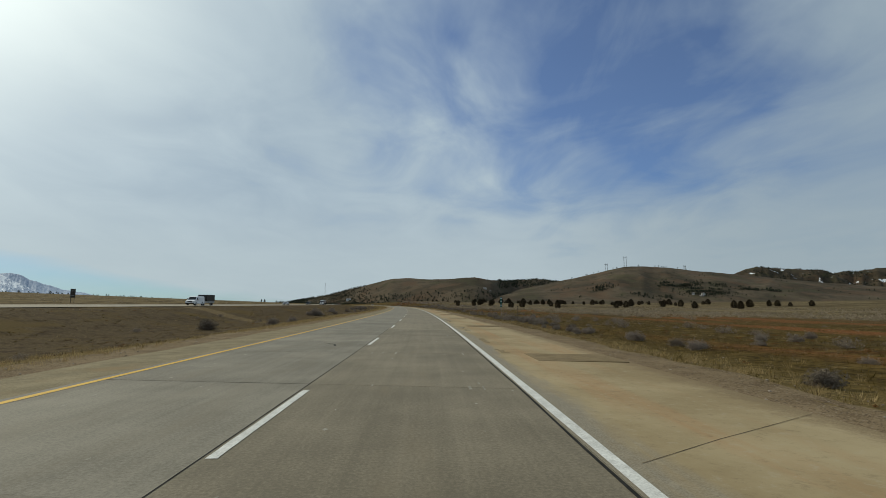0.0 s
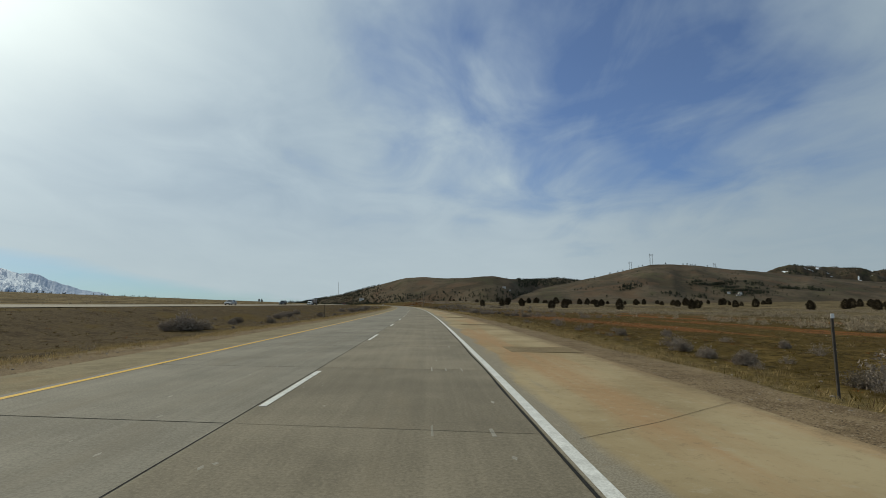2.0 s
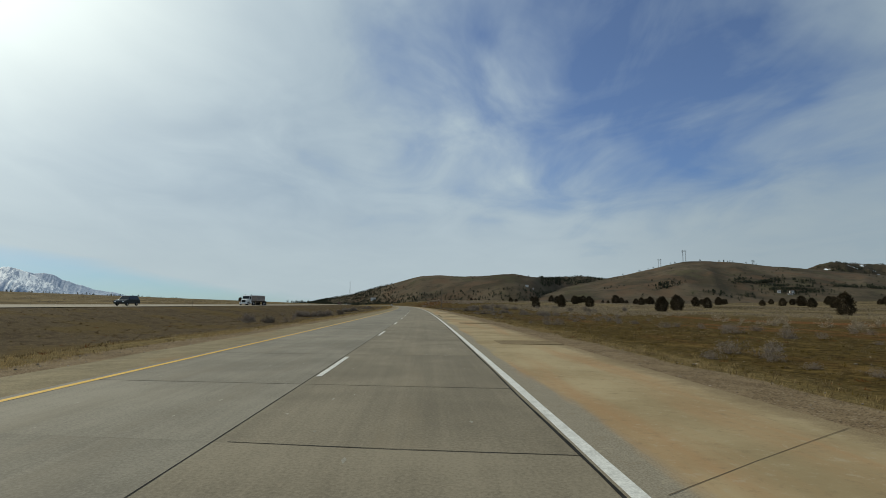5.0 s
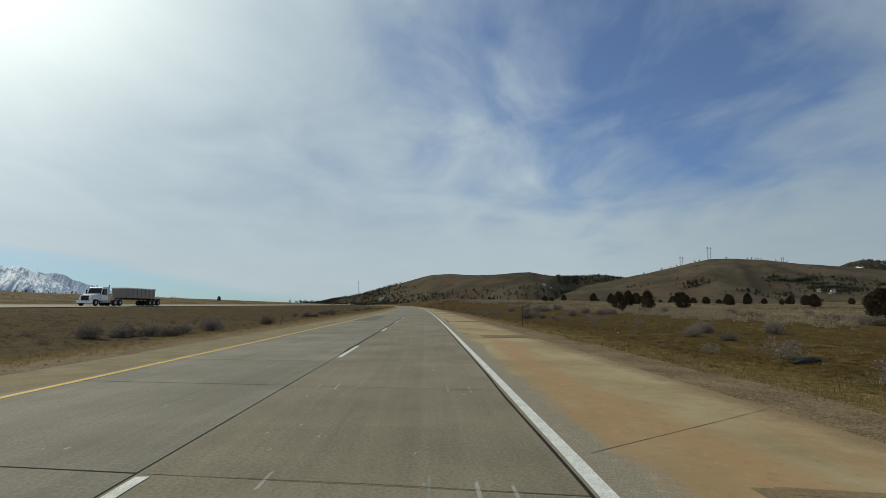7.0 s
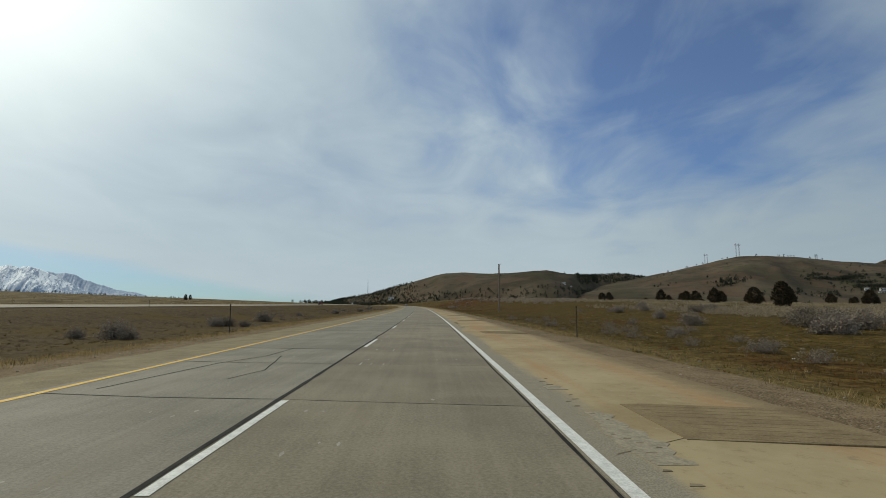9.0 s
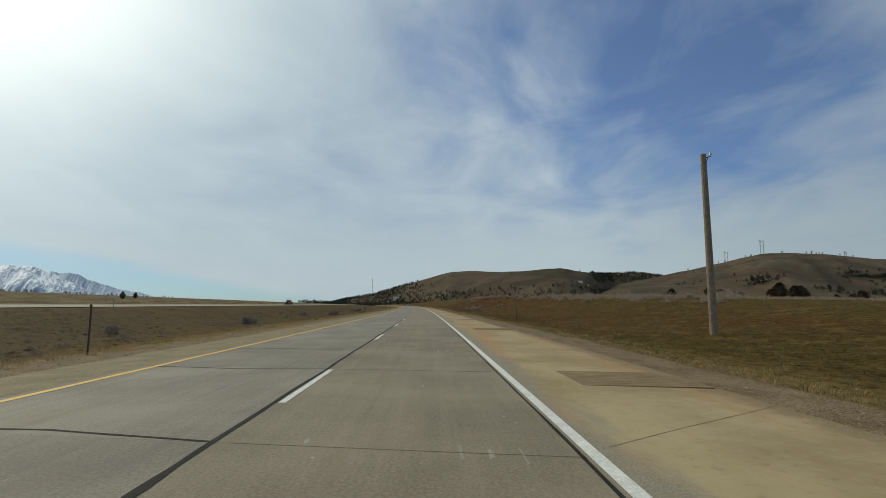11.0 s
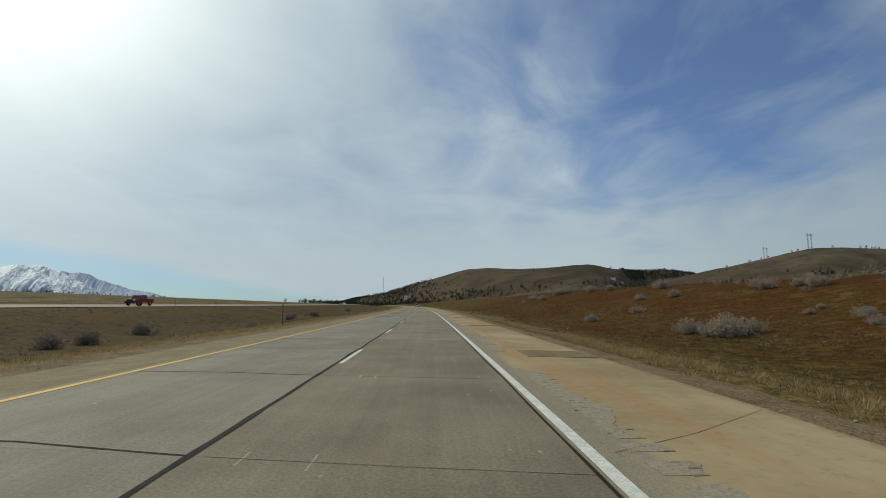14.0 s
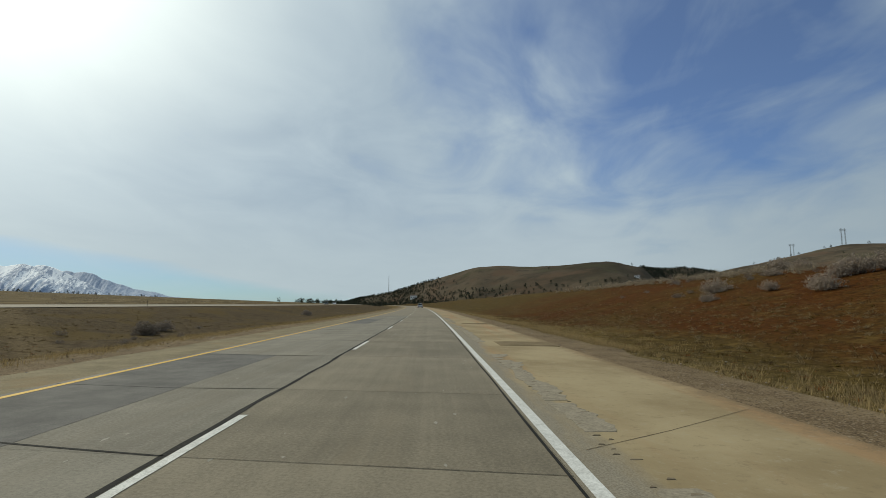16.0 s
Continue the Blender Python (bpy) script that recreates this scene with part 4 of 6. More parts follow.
# ---- plants ----
def join_scatter(name, templates, spots, mat, label, category, kind="stuff"):
    """One mesh of many small plants; spots: rows of x, y, z, size, turn, template."""
    vs, fs, base = [], [], 0
    for x, y, z, size, turn, k in spots:
        v, f = templates[k]
        c, s = math.cos(turn), math.sin(turn)
        rot = np.array([[c, s, 0], [-s, c, 0], [0, 0, 1]])
        vs.append(v @ rot * size + (x, y, z))
        fs.append(f + base)
        base += len(v)
    v = np.concatenate(vs).astype(np.float32)
    f = np.concatenate(fs).astype(np.int32)
    me = bpy.data.meshes.new(name)
    me.vertices.add(len(v))
    me.vertices.foreach_set("co", v.ravel())
    me.loops.add(f.size)
    me.loops.foreach_set("vertex_index", f.ravel())
    me.polygons.add(len(f))
    me.polygons.foreach_set("loop_start", np.arange(0, f.size, 3, dtype=np.int32))
    me.update(calc_edges=True)
    me.materials.append(mat)
    return tagged(new(name, me), label, category, kind=kind)


def tuft(rng, blades, height, lean, width):
    """A grass tuft of bent blades."""
    v, f = [], []
    for i in range(blades):
        a, r = rng.uniform(0, math.tau), rng.uniform(0, 0.12)
        h, l = height * rng.uniform(0.5, 1.0), lean * rng.uniform(0.2, 1.0)
        bx, by = r * math.cos(a), r * math.sin(a)
        tx, ty = bx + l * math.cos(a), by + l * math.sin(a)
        px, py = -math.sin(a) * width / 2, math.cos(a) * width / 2
        k = len(v)
        v += [(bx - px, by - py, -0.03), (bx + px, by + py, -0.03), (tx, ty, h)]
        f.append((k, k + 1, k + 2))
    return np.array(v), np.array(f)


def bush(rng, stems, tips, height=0.75, width=0.62, lobes=3):
    """A twiggy round bush: stems that fan out of lobes, with sprigs all over their ends."""
    v, f = [], []
    cores = [(rng.uniform(-0.34, 0.34), rng.uniform(-0.34, 0.34), rng.uniform(0.75, 1.05)) for _ in range(lobes)]
    for i in range(stems):
        cx, cy, k = cores[i % lobes]
        a, e = rng.uniform(0, math.tau), math.asin(rng.uniform(0.02, 1.0))
        reach = rng.uniform(0.72, 1.05) * k
        d = Vector((math.cos(a) * math.cos(e) * width, math.sin(a) * math.cos(e) * width, (0.18 + 0.82 * math.sin(e)) * height)) * reach
        o = Vector((cx, cy, 0))
        side = Vector((-math.sin(a), math.cos(a), 0)) * 0.010
        b = o * 0.5
        t = o + d
        n = len(v)
        v += [tuple(b - side), tuple(b + side), tuple(t)]
        f.append((n, n + 1, n + 2))
        for j in range(tips):
            p = b.lerp(t, rng.uniform(0.55, 1.0)) + Vector((rng.gauss(0, 0.05), rng.gauss(0, 0.05), rng.gauss(0, 0.045)))
            q = Vector((rng.gauss(0, 1), rng.gauss(0, 1), rng.gauss(0.5, 0.8))).normalized() * rng.uniform(0.05, 0.13)
            w = Vector((rng.gauss(0, 1), rng.gauss(0, 1), rng.gauss(0, 1))).normalized() * rng.uniform(0.013, 0.030)
            n = len(v)
            v += [tuple(p - w), tuple(p + w), tuple(p + q)]
            f.append((n, n + 1, n + 2))
    return np.array(v), np.array(f)


def to_mesh(name, pair, mat):
    me = bpy.data.meshes.new(name)
    me.from_pydata([tuple(p) for p in pair[0]], [], [tuple(int(i) for i in q) for q in pair[1]])
    me.materials.append(mat)
    return me


def spot(s, u, size, turn, k, sink=0.02):
    p = on_road(s, u)
    return (p.x, p.y, ground_z(s, u) - sink, size, turn, k)


def clod(rng, sprays, flat):
    """A low round clump of dry sprays that point outwards."""
    v, f = [], []
    for i in range(sprays):
        a, e = rng.uniform(0, math.tau), rng.uniform(-0.05, 1.0)
        d = Vector((math.sqrt(1 - e * e) * math.cos(a), math.sqrt(1 - e * e) * math.sin(a), e))
        b = d * rng.uniform(0.05, 0.28)
        t = (d + Vector((rng.gauss(0, 0.2), rng.gauss(0, 0.2), rng.gauss(0.15, 0.2)))) * rng.uniform(0.36, 0.5)
        w = d.cross(Vector((rng.gauss(0, 1), rng.gauss(0, 1), rng.gauss(0, 1)))).normalized() * rng.uniform(0.014, 0.040)
        n = len(v)
        v += [tuple(b - w), tuple(b + w), tuple(t)]
        f.append((n, n + 1, n + 2))
    v = np.array(v)
    v[:, 2] *= flat
    return v, np.array(f)


def grow_grass():
    rng = random.Random(11)
    tufts = [tuft(rng, 16, 0.16, 0.13, 0.008) for _ in range(5)]
    bunch = [tuft(rng, 14, 0.15, 0.22, 0.018) for _ in range(5)]
    low = [tuft(rng, 8, 0.085, 0.10, 0.011) for _ in range(5)]
    far = [tuft(rng, 8, 0.26, 0.24, 0.07) for _ in range(4)]
    straw, weeds, clumps = [], [], []
    for _ in range(13000):
        s = rng.uniform(-6, 610)
        u = 8.15 + abs(rng.gauss(0, 1.5)) + rng.uniform(0, 0.6)
        if noise.noise((s * 0.09, u * 0.4, 1)) + 0.8 * noise.noise((s * 0.45, u * 0.9, 8)) > 0.12:
            straw.append(spot(s, u, rng.uniform(0.5, 1.25) * (1.25 if noise.noise((s * 0.05, 0, 6)) > 0.1 else 0.8), rng.uniform(0, 6.28), rng.randrange(5)))
    for _ in range(24000):
        s = rng.uniform(-6, 640)
        u = 8.2 + abs(rng.gauss(0, 1.5)) if rng.random() < 0.5 else -7.4 - abs(rng.gauss(0, 3.0))
        if noise.noise((s * 0.12, u * 0.5, 4)) > rng.uniform(-0.4, 0.3):
            clumps.append(spot(s, u, rng.uniform(0.5, 1.2), rng.uniform(0, 6.28), rng.randrange(5)))
    # the foot of the cutting
    for _ in range(9000):
        s, u = rng.uniform(548, 640), 8.3 + abs(rng.gauss(0, 2.2))
        if noise.noise((s * 0.2, u * 0.5, 31)) + 0.6 * noise.noise((s * 0.9, u * 1.2, 37)) > 0.06:
            straw.append(spot(s, u, rng.uniform(0.7, 2.0), rng.uniform(0, 6.28), rng.randrange(5)))
    for _ in range(5200):
        s, u = rng.uniform(455, 552), 7.45 + abs(rng.gauss(0, 0.9))
        if noise.noise((s * 0.25, u * 0.7, 33)) + 0.5 * noise.noise((s * 1.1, u * 1.5, 35)) > -0.1:
            clumps.append(spot(s, u, rng.uniform(0.6, 1.3), rng.uniform(0, 6.28), rng.randrange(5)))
    # a stand of tall grass
    for _ in range(420):
        s, u = rng.gauss(163, 6), rng.gauss(10.2, 0.7)
        straw.append(spot(s, u, rng.uniform(1.6, 2.9), rng.uniform(0, 6.28), rng.randrange(5)))
    for _ in range(18000):
        s = rng.uniform(-4, 615)
        u = -7.0 - abs(rng.gauss(0, 2.2))
        if noise.noise((s * 0.07, u * 0.3, 2)) > -0.2:
            straw.append(spot(s, u, rng.uniform(0.6, 1.4), rng.uniform(0, 6.28), rng.randrange(5)))
    for _ in range(16000):
        s = rng.uniform(-6, 640)
        u = rng.uniform(8.2, 30) if rng.random() < 0.8 else rng.uniform(30, 45)
        weeds.append(spot(s, u, rng.uniform(0.5, 1.6), rng.uniform(0, 6.28), rng.randrange(5)))
    for _ in range(9000):
        s = rng.uniform(-2, 640)
        u = -rng.uniform(9, 42)
        weeds.append(spot(s, u, rng.uniform(0.5, 1.7), rng.uniform(0, 6.28), rng.randrange(5)))
    wisps, fallow = [tuft(rng, 12, 0.15, 0.17, 0.012) for _ in range(5)], []
    while len(fallow) < 21000:
        s = rng.uniform(-4, 760)
        right = rng.random() < 0.72
        u = 9.0 + rng.random() ** 1.6 * 62 if right else -rng.uniform(8.5, 42)
        if noise.noise((s * 0.035, u * 0.10, 12)) + 0.6 * noise.noise((s * 0.16, u * 0.3, 14)) < rng.uniform(-0.5, 0.35):
            continue
        if right and 395 < s < 625 and rng.random() < 0.75:
            continue
        fallow.append(spot(s, u, rng.uniform(0.5, 1.5), rng.uniform(0, 6.28), rng.randrange(5)))
    join_scatter("fallow_grass", wisps, fallow, M_FALLOW, "thin grey straw grass over the plain and the median", "grass")
    join_scatter("dry_grass", tufts, straw, M_STRAW, "tall straw-coloured dry grass along the verges", "grass")
    join_scatter("bunch_grass", bunch, clumps, M_STRAW, "clumps of flattened straw grass beside the gravel", "grass")
    # dense low cover on both sides of the gravel, thinning outwards
    stubble = []
    while len(stubble) < 44000:
        s = rng.uniform(-4, 640)
        u = 8.3 + abs(rng.gauss(0, 9)) if rng.random() < 0.74 else -7.6 - abs(rng.gauss(0, 8))
        if u < -42 or noise.noise((s * 0.06, u * 0.15, 41)) + 0.8 * noise.noise((s * 0.3, u * 0.5, 43)) < rng.uniform(-0.6, 0.4):
            continue
        heap = weeds if noise.noise((s * 0.04, u * 0.1, 45)) + rng.uniform(-0.5, 0.5) > 0.05 else stubble
        heap.append(spot(s, u, rng.uniform(0.7, 2.0), rng.uniform(0, 6.28), rng.randrange(5)))
        if len(weeds) > 48000:
            break
    join_scatter("stubble", low, stubble, M_DARKBRUSH, "thin dead brown stubble over the soil beside the road", "grass")
    join_scatter("low_weeds", low, weeds, M_WEED, "low olive brown weeds on bare soil", "weeds")
    # small dry clumps that mottle the plain, the cutting and the median
    clods = [clod(rng, 19, f) for f in (0.45, 0.55, 0.65, 0.8, 0.5, 0.6)]
    olive, pale, rust, dark = [], [], [], []

    def strew(count, s0, s1, u0, u1, share, sizes, key):
        k = 0
        while k < count:
            s, u = rng.uniform(s0, s1), rng.uniform(u0, u1)
            if noise.noise((s * 0.10, u * 0.2, key)) + 0.7 * noise.noise((s * 0.025, u * 0.06, key + 2)) < rng.uniform(-0.45, 0.35):
                continue
            pick = rng.random() + 0.25 * noise.noise((s * 0.05, u * 0.12, key + 5))
            heap = pale if pick < share[0] else olive if pick < share[1] else rust if pick < share[2] else dark
            heap.append(spot(s, u, rng.uniform(*sizes), rng.uniform(0, 6.28), rng.randrange(6)))
            k += 1

    strew(9000, -5, 430, 8.8, 34, (0.26, 0.60, 0.76), (0.12, 0.42), 20)
    strew(2600, -5, 640, 8.4, 13, (0.55, 0.85, 0.90), (0.12, 0.40), 22)
    strew(4500, 430, 625, 9.5, 25, (0.50, 0.70, 0.86), (0.10, 0.34), 24)
    strew(4200, 470, 625, 10, 24, (0.78, 0.90, 0.97), (0.26, 0.66), 32)
    strew(1500, 455, 550, 7.5, 10.5, (0.85, 0.92, 0.97), (0.12, 0.34), 36)
    strew(2600, -5, 470, 9, 22, (0.45, 0.80, 0.90), (0.22, 0.55), 34)
    strew(5200, 425, 632, 9.5, 34, (0.30, 0.62, 0.78), (0.14, 0.46), 40)
    strew(2400, 430, 640, 20, 42, (0.22, 0.34, 0.80), (0.14, 0.45), 26)
    strew(11000, 0, 640, -40, -9.5, (0.26, 0.48, 0.53), (0.18, 0.60), 28)
    strew(3600, 0, 640, -32, -10, (0.05, 0.25, 0.3), (0.3, 0.75), 30)
    strew(500, 425, 475, 9.5, 17, (0.10, 0.20, 0.85), (0.15, 0.45), 38)
    join_scatter("olive_brush", clods, olive, M_WEED, "small olive brown dry brush on the slopes", "brush")
    join_scatter("pale_brush", clods, pale, M_PALEBRUSH, "small pale dry brush on the slopes", "brush")
    join_scatter("rusty_brush", clods, rust, M_RUSTY, "small rust-red dead weeds on the soil", "brush")
    join_scatter("dark_brush", clods, dark, M_DARKBRUSH, "small dark dead brush on the slopes", "brush")
    flats = []
    for _ in range(14000):
        s = rng.uniform(20, 900)
        u = rng.uniform(62, 330) if rng.random() < 0.8 else -rng.uniform(60, 220)
        flats.append(spot(s, u, rng.uniform(0.7, 1.8), rng.uniform(0, 6.28), rng.randrange(4)))
    join_scatter("far_grass", far, flats, M_FLAT, "faded sage and bunch grass on the flats", "grass")


def grow_sage():
    rng = random.Random(21)
    shapes = [bush(rng, 175, 11, rng.uniform(0.8, 0.98), rng.uniform(0.55, 0.7), rng.choice((2, 3, 4))) for _ in range(6)]
    meshes = [to_mesh("sagebrush", p, M_SAGE if i % 3 else M_SAGE_DARK) for i, p in enumerate(shapes)]
    bleached = [to_mesh("sagebrush", p, M_SAGE_PALE) for p in shapes[:3]]

    def plant(s, u, size, k):
        p = on_road(s, u)
        m = pose(p.x, p.y, ground_z(s, u) - 0.05 * size, 0, 0, rng.uniform(0, 360))
        high = s > 440 and u > 0
        ob = new("sagebrush", bleached[k % 3] if high else meshes[k])
        ob.matrix_world = m @ Matrix.Diagonal((size, size, size * rng.uniform(0.85, 1.15), 1))
        dark = k % 3 == 0
        tagged(ob, "bleached straw grey sagebrush on the red cutting" if high else "dark twiggy sagebrush on bare soil" if dark else "pale grey twiggy sagebrush on dry grass", "shrub", "roadside sagebrush")

    # bushes that stand out, stretch by stretch: s, u, size
    flats = ((9.5, 9.9, 0.55), (10.2, 10.6, 0.5), (20, 12.7, 0.55), (18, 12.2, 0.5), (18.6, 12.9, 0.45), (24, 12.9, 0.7), (26, 13.4, 0.6), (23, 18.8, 0.5), (20, 16.7, 0.4), (22, 19.9, 0.5), (24, 22.4, 0.45), (31, 13, 0.6), (36, 13.4, 0.6), (41, 12.6, 0.6), (45, 13.2, 0.7), (52, 13, 0.6))
    flats += ((56, 12.8, 0.7), (60, 13.4, 0.6), (64.5, 12.6, 0.6), (67, 12.9, 0.6), (89, 12.2, 0.65), (87, 11.9, 0.6), (85, 12.0, 0.75), (96, 15.3, 0.5), (90, 17.1, 0.5), (105, 36, 0.7), (81, 11.8, 0.55), (97, 13.1, 0.6))
    flats += ((56.5, 11.2, 0.50), (55.5, 12.1, 0.59), (53.5, 12.7, 0.68), (51.8, 13.1, 0.55), (50.3, 13.3, 0.64), (48.5, 12.9, 0.50), (47.1, 12.6, 0.59), (45.9, 12.3, 0.68), (59.0, 11.4, 0.55), (62.0, 11.9, 0.64), (57.5, 12.3, 0.50), (54.3, 13.4, 0.59), (49.4, 13.7, 0.68), (46.5, 13.3, 0.55), (44.6, 12.8, 0.64), (52.6, 12.3, 0.50), (65.5, 12.2, 0.59), (70.0, 12.4, 0.68), (73.0, 12.7, 0.55))
    rank = ((175, 15.1, 0.9), (171, 14.1, 0.9), (171, 15.7, 0.9), (167, 15.3, 0.8), (165, 15, 0.7), (162, 14.2, 0.75), (161, 14.9, 0.8), (158, 15.6, 0.7), (157, 16.6, 0.75), (177, 32.7, 0.7), (172, 26.6, 0.8), (139, 15.5, 0.9), (140.5, 16.6, 0.85), (142, 15.2, 0.7), (133, 16, 0.7), (180, 15, 0.8), (188, 16, 0.9))
    middle = ((246, 20, 1.0), (249, 21.5, 0.9), (253, 19, 1.0), (259, 23, 1.1), (270, 17, 0.7), (276, 24, 1.0), (317, 29.2, 1.3), (345, 27.5, 1.5), (358, 35.3, 1.7))
    middle += ((350, 52, 1.6), (350.5, 28.5, 1.6), (348, 27.6, 1.6), (349, 30, 1.6), (353, 33.4, 1.5), (369, 52, 1.6), (364, 25.8, 1.2), (375, 37, 1.8), (380, 41.8, 1.3), (382, 29.3, 1.4), (383, 33.5, 1.3), (376, 36, 1.3), (390, 36, 1.4), (398, 40, 1.4))
    cutting = ((517.4, 16.3, 1.15), (514.7, 16.5, 1.46), (515.5, 16.1, 1.15), (515.2, 17.7, 0.88), (541.2, 28.2, 1.52), (546.7, 27.2, 1.18), (578.4, 33.5, 1.70), (573.4, 34.6, 1.70), (554.5, 34.2, 1.46), (531.9, 31.6, 1.40), (534.2, 32.4, 0.99), (529.7, 32.6, 1.03), (528.2, 33.1, 1.42), (527.9, 32.3, 0.99), (515.0, 23.3, 0.89), (512.7, 21.6, 0.63), (519.3, 25.1, 0.53), (518.6, 23.6, 0.45), (534.6, 16.5, 1.29), (535.7, 21.4, 1.00))
    crest = ((603.0, 27.6, 1.82), (599.4, 24.7, 0.99), (609.5, 38.5, 1.90), (603.8, 33.9, 1.26), (596.1, 27.9, 0.94), (604.7, 37.8, 1.28), (590.9, 27.3, 1.54), (591.9, 27.9, 0.96), (594.0, 31.3, 1.38), (593.3, 32.3, 1.51), (593.2, 33.4, 1.85), (597.2, 34.8, 1.51))
    sprawl = ((273.6, 17.1, 0.91), (276.0, 19.8, 1.00), (279.2, 21.2, 0.99), (266.5, 17.2, 0.50), (329.3, 41.8, 1.60), (339.7, 51.7, 1.60), (307.1, 45.1, 1.60), (302.9, 43.7, 1.60), (295.7, 46.3, 1.60), (293.0, 46.5, 1.46), (287.5, 42.9, 1.44), (326.9, 70.7, 1.60), (328.8, 58.1, 1.60), (271.6, 12.8, 0.30), (452.0, 40.5, 0.90), (456.3, 42.1, 1.20), (460.6, 41.4, 0.90), (464.9, 40.8, 1.20), (469.2, 42.4, 0.90), (473.5, 41.8, 1.20), (477.8, 41.1, 0.90), (482.1, 40.5, 1.20), (486.4, 42.1, 0.90), (490.7, 41.4, 1.20), (495.0, 40.8, 0.90), (499.3, 42.4, 1.20), (503.6, 41.8, 0.90), (507.9, 41.1, 1.20), (512.2, 40.5, 0.90))
    clumped = ((307.5, 15.6, 1.36), (314.0, 18.0, 1.23), (308.3, 17.6, 1.11), (316.8, 24.8, 1.62), (328.7, 31.1, 1.70), (306.9, 18.9, 0.73), (321.4, 32.6, 1.70), (323.5, 33.2, 1.14), (319.5, 19.4, 1.29), (325.7, 21.4, 1.01), (344.5, 27.7, 1.70), (341.9, 24.4, 1.62), (342.7, 23.3, 1.40), (354.5, 22.7, 1.70))
    median = ((64.0, -17.0, 1.48), (70.0, -16.0, 1.32), (52.0, -20.0, 1.81), (308.0, -23.1, 1.98), (317.0, -19.3, 1.81), (358.0, -22.8, 2.15), (397.0, -23.7, 2.47), (540.0, -15.0, 1.15), (462.0, -24.0, 1.48), (378.6, -23.6, 1.65), (380.0, -22.6, 1.65), (381.0, -21.0, 1.32), (357.0, -25.2, 1.15), (356.0, -20.6, 1.15), (359.0, -23.0, 1.32), (358.0, -22.0, 1.15), (453.0, -21.5, 1.48), (434.0, -27.0, 1.48), (518.8, -21.7, 1.32), (524.7, -21.9, 1.48), (538.7, -23.9, 1.81), (581.4, -22.4, 1.48), (588.0, -23.8, 1.81), (608.7, -23.2, 1.65))
    median += ((614.0, -25.3, 1.65), (612.0, -25.0, 1.32), (610.0, -25.0, 1.48), (682.0, -25.5, 2.15), (288.0, -23.9, 1.81), (290.0, -23.3, 1.48), (291.4, -23.6, 1.65), (292.0, -21.9, 1.81), (292.0, -19.8, 1.65), (300.8, -20.4, 1.81), (296.0, -21.0, 1.65), (511.0, -27.3, 1.48), (528.0, -22.0, 1.48), (148.6, -21.0, 1.32), (172.1, -25.7, 1.39), (177.4, -25.2, 1.94), (188.7, -21.1, 1.57), (200.9, -22.8, 1.44), (200.9, -19.6, 1.16), (255.1, -24.1, 1.83), (249.9, -20.1, 1.77), (142.8, -25.0, 1.38), (129.4, -19.9, 0.46), (163.0, -24.1, 1.55), (196.3, -28.0, 1.73))
    median += ((122.7, -23.0, 2.4), (124.0, -22.4, 1.9), (126.0, -22.2, 1.6), (121.8, -24.0, 1.5), (146.6, -25.8, 1.7))
    for row in (flats, rank, middle, clumped, cutting, crest, sprawl, median):
        for s, u, size in row:
            plant(s, u, size, rng.choice((1, 2, 4, 5, 0)))
    light_shapes = [bush(rng, 62, 7, rng.uniform(0.8, 0.98), rng.uniform(0.55, 0.7), rng.choice((2, 3, 4))) for _ in range(6)]
    # the ragged rank beside the verge
    for k in range(30):
        plant(29.5 + 0.92 * k + rng.uniform(-0.4, 0.4), rng.uniform(11.0, 12.9), rng.uniform(0.34, 0.58), rng.choice((1, 2, 4, 5, 0)))
    lesser = []
    while len(lesser) < 620:
        s = rng.uniform(5, 620)
        right = rng.random() < 0.78
        if right:
            u = 11.5 + abs(rng.gauss(0, 10)) if s < 380 else rng.uniform(26, 46)
        else:
            u = -rng.uniform(14, 30)
        if noise.noise((s * 0.03, u * 0.06, 5)) < 0.0 or (right and 395 < s < 515 and u < 36):
            continue
        lesser.append(spot(s, u, rng.uniform(0.3, 1.0), rng.uniform(0, 6.28), rng.randrange(6), 0.05))
    join_scatter("sagebrush_scatter", light_shapes, lesser, M_SAGE, "lesser grey sagebrush scattered over the plain and median", "shrubs")
    brow = [spot(rng.uniform(440, 525), rng.uniform(31, 46), rng.uniform(0.9, 1.9), rng.uniform(0, 6.28), rng.randrange(6), 0.08) for _ in range(70)]
    join_scatter("sagebrush_brow", light_shapes, brow, M_SAGE_PALE, "bleached sagebrush thicket along the brow of the slope", "shrubs")
    light = [clod(rng, 32, 0.85) for _ in range(5)]
    spots, mounds = [], []
    while len(spots) < 9000:
        s, u = rng.uniform(30, 760), 34 + rng.random() ** 1.3 * 170
        if noise.noise((s * 0.015, u * 0.03, 7)) + 0.25 < rng.random() * 0.7:
            continue
        if u < 62:
            mounds.append(spot(s, u, rng.uniform(0.4, 1.2), rng.uniform(0, 6.28), rng.randrange(5), 0.04))
        else:
            spots.append(spot(s, u, rng.uniform(0.6, 1.6), rng.uniform(0, 6.28), rng.randrange(5)))
    for _ in range(420):
        spots.append(spot(rng.uniform(10, 700), -rng.uniform(58, 200), rng.uniform(0.6, 1.4), rng.uniform(0, 6.28), rng.randrange(5)))
    small = [bush(rng, 26, 3, 0.8, 0.62, 3) for _ in range(5)]
